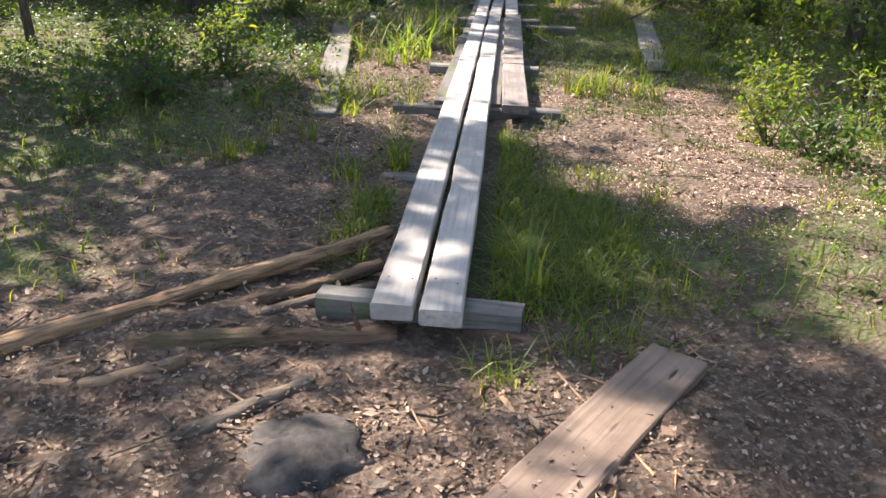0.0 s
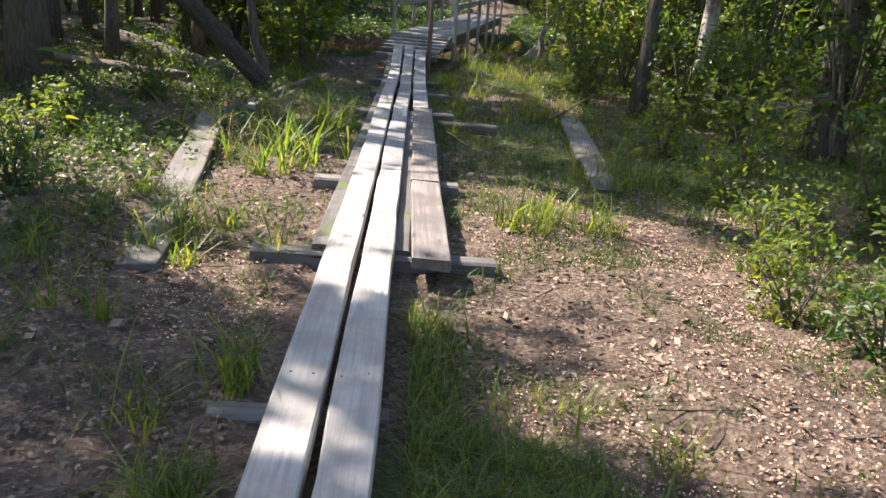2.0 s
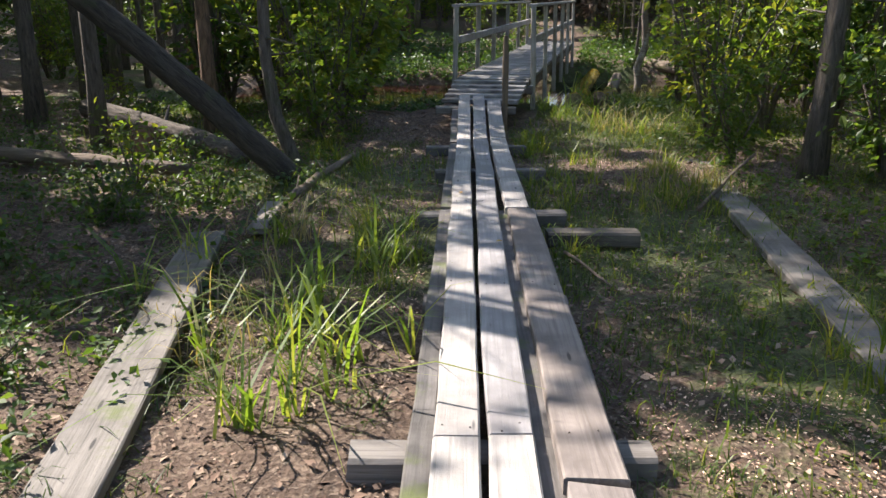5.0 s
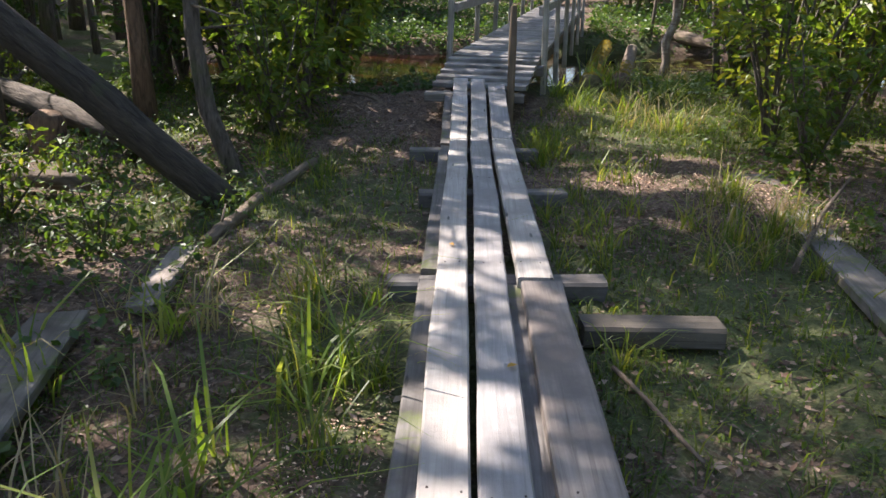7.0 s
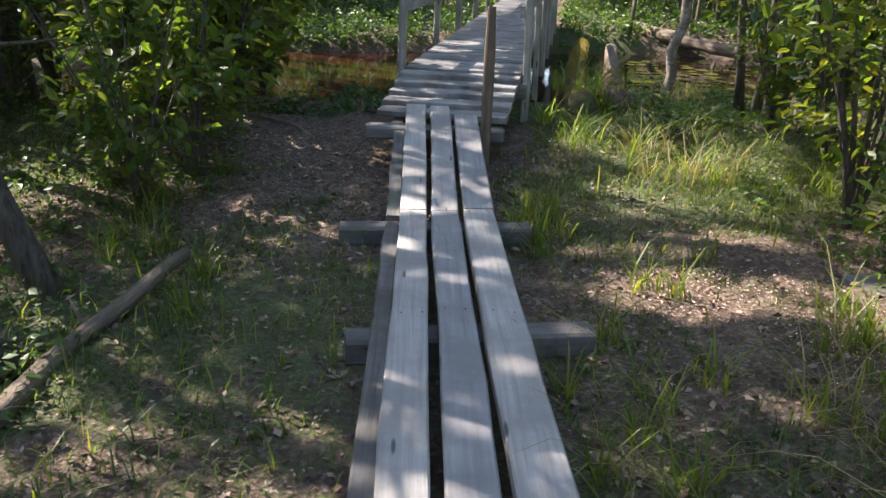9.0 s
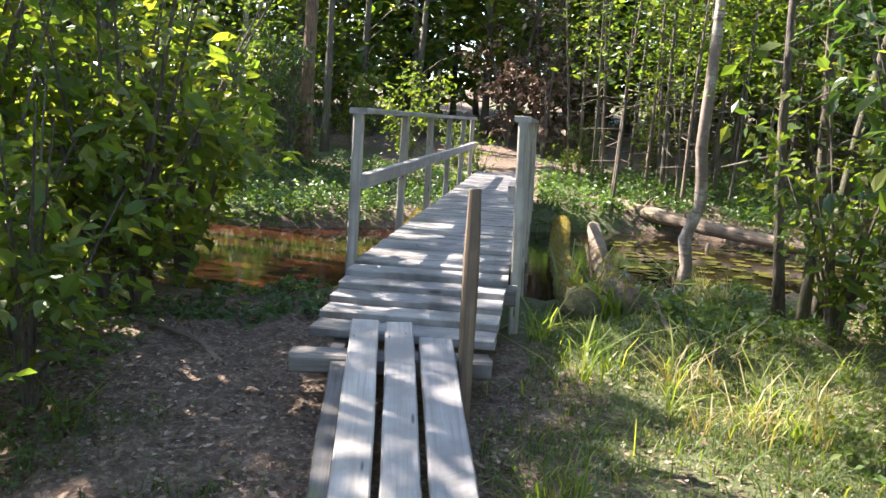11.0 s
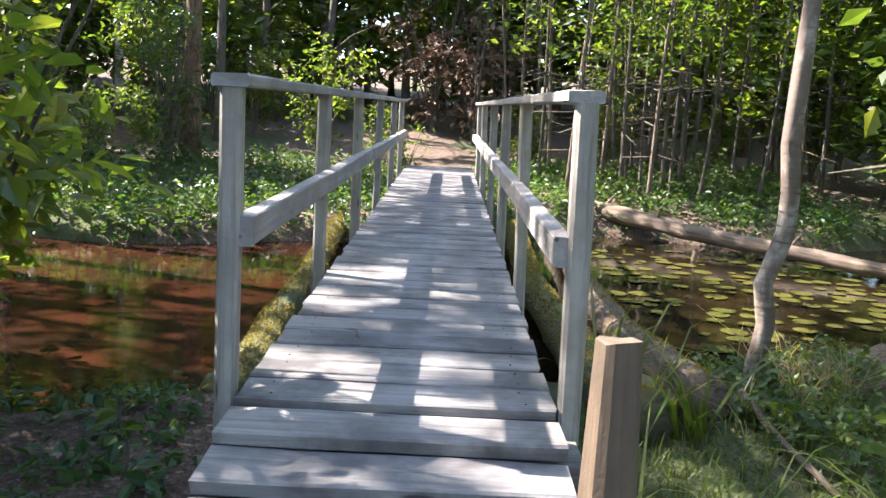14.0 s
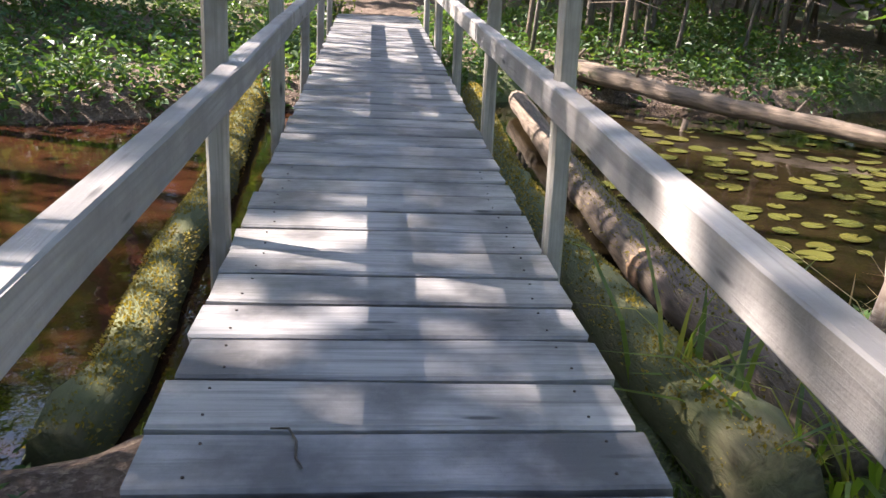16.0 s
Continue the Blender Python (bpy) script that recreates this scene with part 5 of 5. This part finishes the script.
sapling(2.14, 18.87, 0.55, 12, "leafy sapling in the sedge by the ramp", 0.08)


def litter(label, roots, size, name="leaf_litter", mat=None):
    n = len(roots)
    a = gr.uniform(0, 6.28, n)
    along = np.c_[np.cos(a), np.sin(a), gr.normal(0, 0.25, n)]
    c = roots + np.c_[np.zeros((n, 2)), gr.uniform(0.012, 0.03, n)]
    thing(name, label, "litter", kind="stuff", data=leaves(name, c, size, mat or LITTER, gr, aspect=0.55, spread=0.5, along=along))


def bare(x, y):
    return off_boards(x, y) & (gr.uniform(-0.6, 0.6, len(x)) > green_amount(x, y))


litter("dry brown leaves scattered on the ground", scatter(70000, -4.5, 4.5, 1.2, 20.6, bare), 0.015)
litter("curled dry leaves lying in the short grass", scatter(26000, -3.6, 3.2, 6.0, 18.4, off_boards), 0.03)
litter("dry leaves on the outer forest floor", scatter(14000, -10, 10, 0, 30, bare), 0.036)
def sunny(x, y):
    # ellipses over the sunlit patches, where pale flakes add to the brightness
    in_sun_patch = np.zeros(len(x), bool)
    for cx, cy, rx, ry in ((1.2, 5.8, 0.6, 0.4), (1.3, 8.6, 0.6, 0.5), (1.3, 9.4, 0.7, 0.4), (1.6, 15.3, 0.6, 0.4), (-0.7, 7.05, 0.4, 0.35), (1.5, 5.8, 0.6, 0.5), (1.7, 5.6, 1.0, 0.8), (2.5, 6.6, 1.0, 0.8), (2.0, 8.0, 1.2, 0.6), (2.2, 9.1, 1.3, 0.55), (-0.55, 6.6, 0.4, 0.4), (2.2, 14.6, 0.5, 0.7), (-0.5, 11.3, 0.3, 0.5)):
        in_sun_patch |= ((x - cx) / rx) ** 2 + ((y - cy) / ry) ** 2 < 1 + 0.5 * ripple(2 * x, 2 * y)
    return in_sun_patch & off_boards(x, y)


litter("pale dry leaves and needles brightening the sunlit soil", scatter(130000, -1.2, 3.6, 4.5, 15.9, sunny), 0.011, mat=SUNLIT_LITTER)
chips = scatter(1500, -1.8, 0.9, 2.0, 4.4, off_boards)
litter("pale wood chips and bark flakes on bare soil", chips, 0.022, "wood_chips")


def twigs(n, x0, x1, y0, y1, label, long=0.16, thick=0.004, mat=None):
    roots = scatter(n, x0, x1, y0, y1, off_boards)
    k = len(roots)
    a, ln = gr.uniform(0, 6.28, k), long * np.exp(gr.normal(0, 0.5, k))
    d = np.c_[np.cos(a), np.sin(a), gr.normal(0.0, 0.08, k)] * ln[:, None]
    s = np.c_[-np.sin(a), np.cos(a), np.zeros(k)] * thick
    u = np.tile([0, 0, thick], (k, 1))
    p = roots + (0, 0, 0.02)
    verts = np.stack([p - s, p + s, p + u * 1.7, p + d - s * 0.5, p + d + s * 0.5, p + d + u], 1).reshape(-1, 3)
    b = (np.arange(k) * 6)[:, None]
    faces = np.concatenate([b + np.array([q]) for q in ((0, 3, 5, 2), (2, 5, 4, 1), (1, 4, 3, 0))])
    thing("twigs", label, "twigs", kind="stuff", data=big_mesh("twigs", verts, faces, mat or LOG_BARK))


twigs(900, -5, 5, 1.5, 20.5, "thin dead twigs scattered on the forest floor")
twigs(420, -1.9, 1.2, 1.6, 4.6, "pale splinters of wood on bare soil", 0.07, 0.005, PALE_WOOD)
litter("crumbled bark and needles on bare soil", scatter(26000, -2.4, 2.4, 1.4, 5.6, bare), 0.017, "bark_crumbs")
litter("crumbled leaves under the trees", scatter(30000, -3.5, 3.5, 5.5, 19.5, bare), 0.018, "leaf_crumbs")


def moss_on(points, radius, n, label):
    """Moss tufts over the top of a log."""
    pts = np.array(points)
    i = gr.integers(0, len(pts) - 1, n)
    t = gr.uniform(0, 1, (n, 1))
    p = pts[i] * (1 - t) + pts[i + 1] * t
    d = unit(pts[i + 1] - pts[i])
    side = unit(np.cross(d, np.tile([0, 0, 1.0], (n, 1))))
    a = gr.normal(0, 0.75, n)[:, None]
    out = side * np.sin(a) + np.array([0, 0, 1.0]) * np.cos(a)
    thing("moss", label, "moss", kind="stuff", data=leaves("moss", p + out * radius * 0.97, 0.016, MOSS, gr, along=out + gr.normal(0, 0.6, (n, 3)), aspect=0.7))


moss_on(run([(-0.5, 21.35, -0.1), (-0.31, 22.19, -0.08), (-0.16, 23.5, -0.06), (0.09, 24.8, -0.04), (0.75, 30, 0.1)], 30), 0.15, 11000, "yellow-green moss on the sunken log")
moss_on(run([(1.74, 20.25, 0.24), (1.9, 21.4, 0.15), (2.16, 22.75, 0.04), (2.48, 24.8, 0), (3.3, 28.5, 0.1)], 30), 0.162, 10000, "green moss on the log by the bridge")
moss_on(run([(2.17, 20.4, 0.27), (2.37, 21.43, 0.17), (2.61, 22.55, 0.04), (3, 24.2, -0.02), (3.2, 25.2, -0.02)], 20), 0.148, 2200, "thin moss on the bare log")

fallen = leaves("fallen_leaf", np.array([[0.0, 0.0, 0.006]]), 0.05, leafy("yellow fallen leaf", (0.4, 0.2, 0.03), (0.45, 0.25, 0.05), (0.4, 0.3, 0.06), 0.2), gr, fine=True, along=np.array([[1.0, 0.3, 0.02]]))
for x, y, z, a in ((0.13, 11.54, 0.268, 20), (-0.1, 13.0, 0.268, 100), (0.62, 5.5, 0.16, 50), (-0.95, 8.0, 0.17, 200)):
    thing("fallen_leaf", "yellowed fallen leaf lying flat", "leaf", "fallen leaves", data=fallen, m=pose(x, y, z, 0, 0, a))
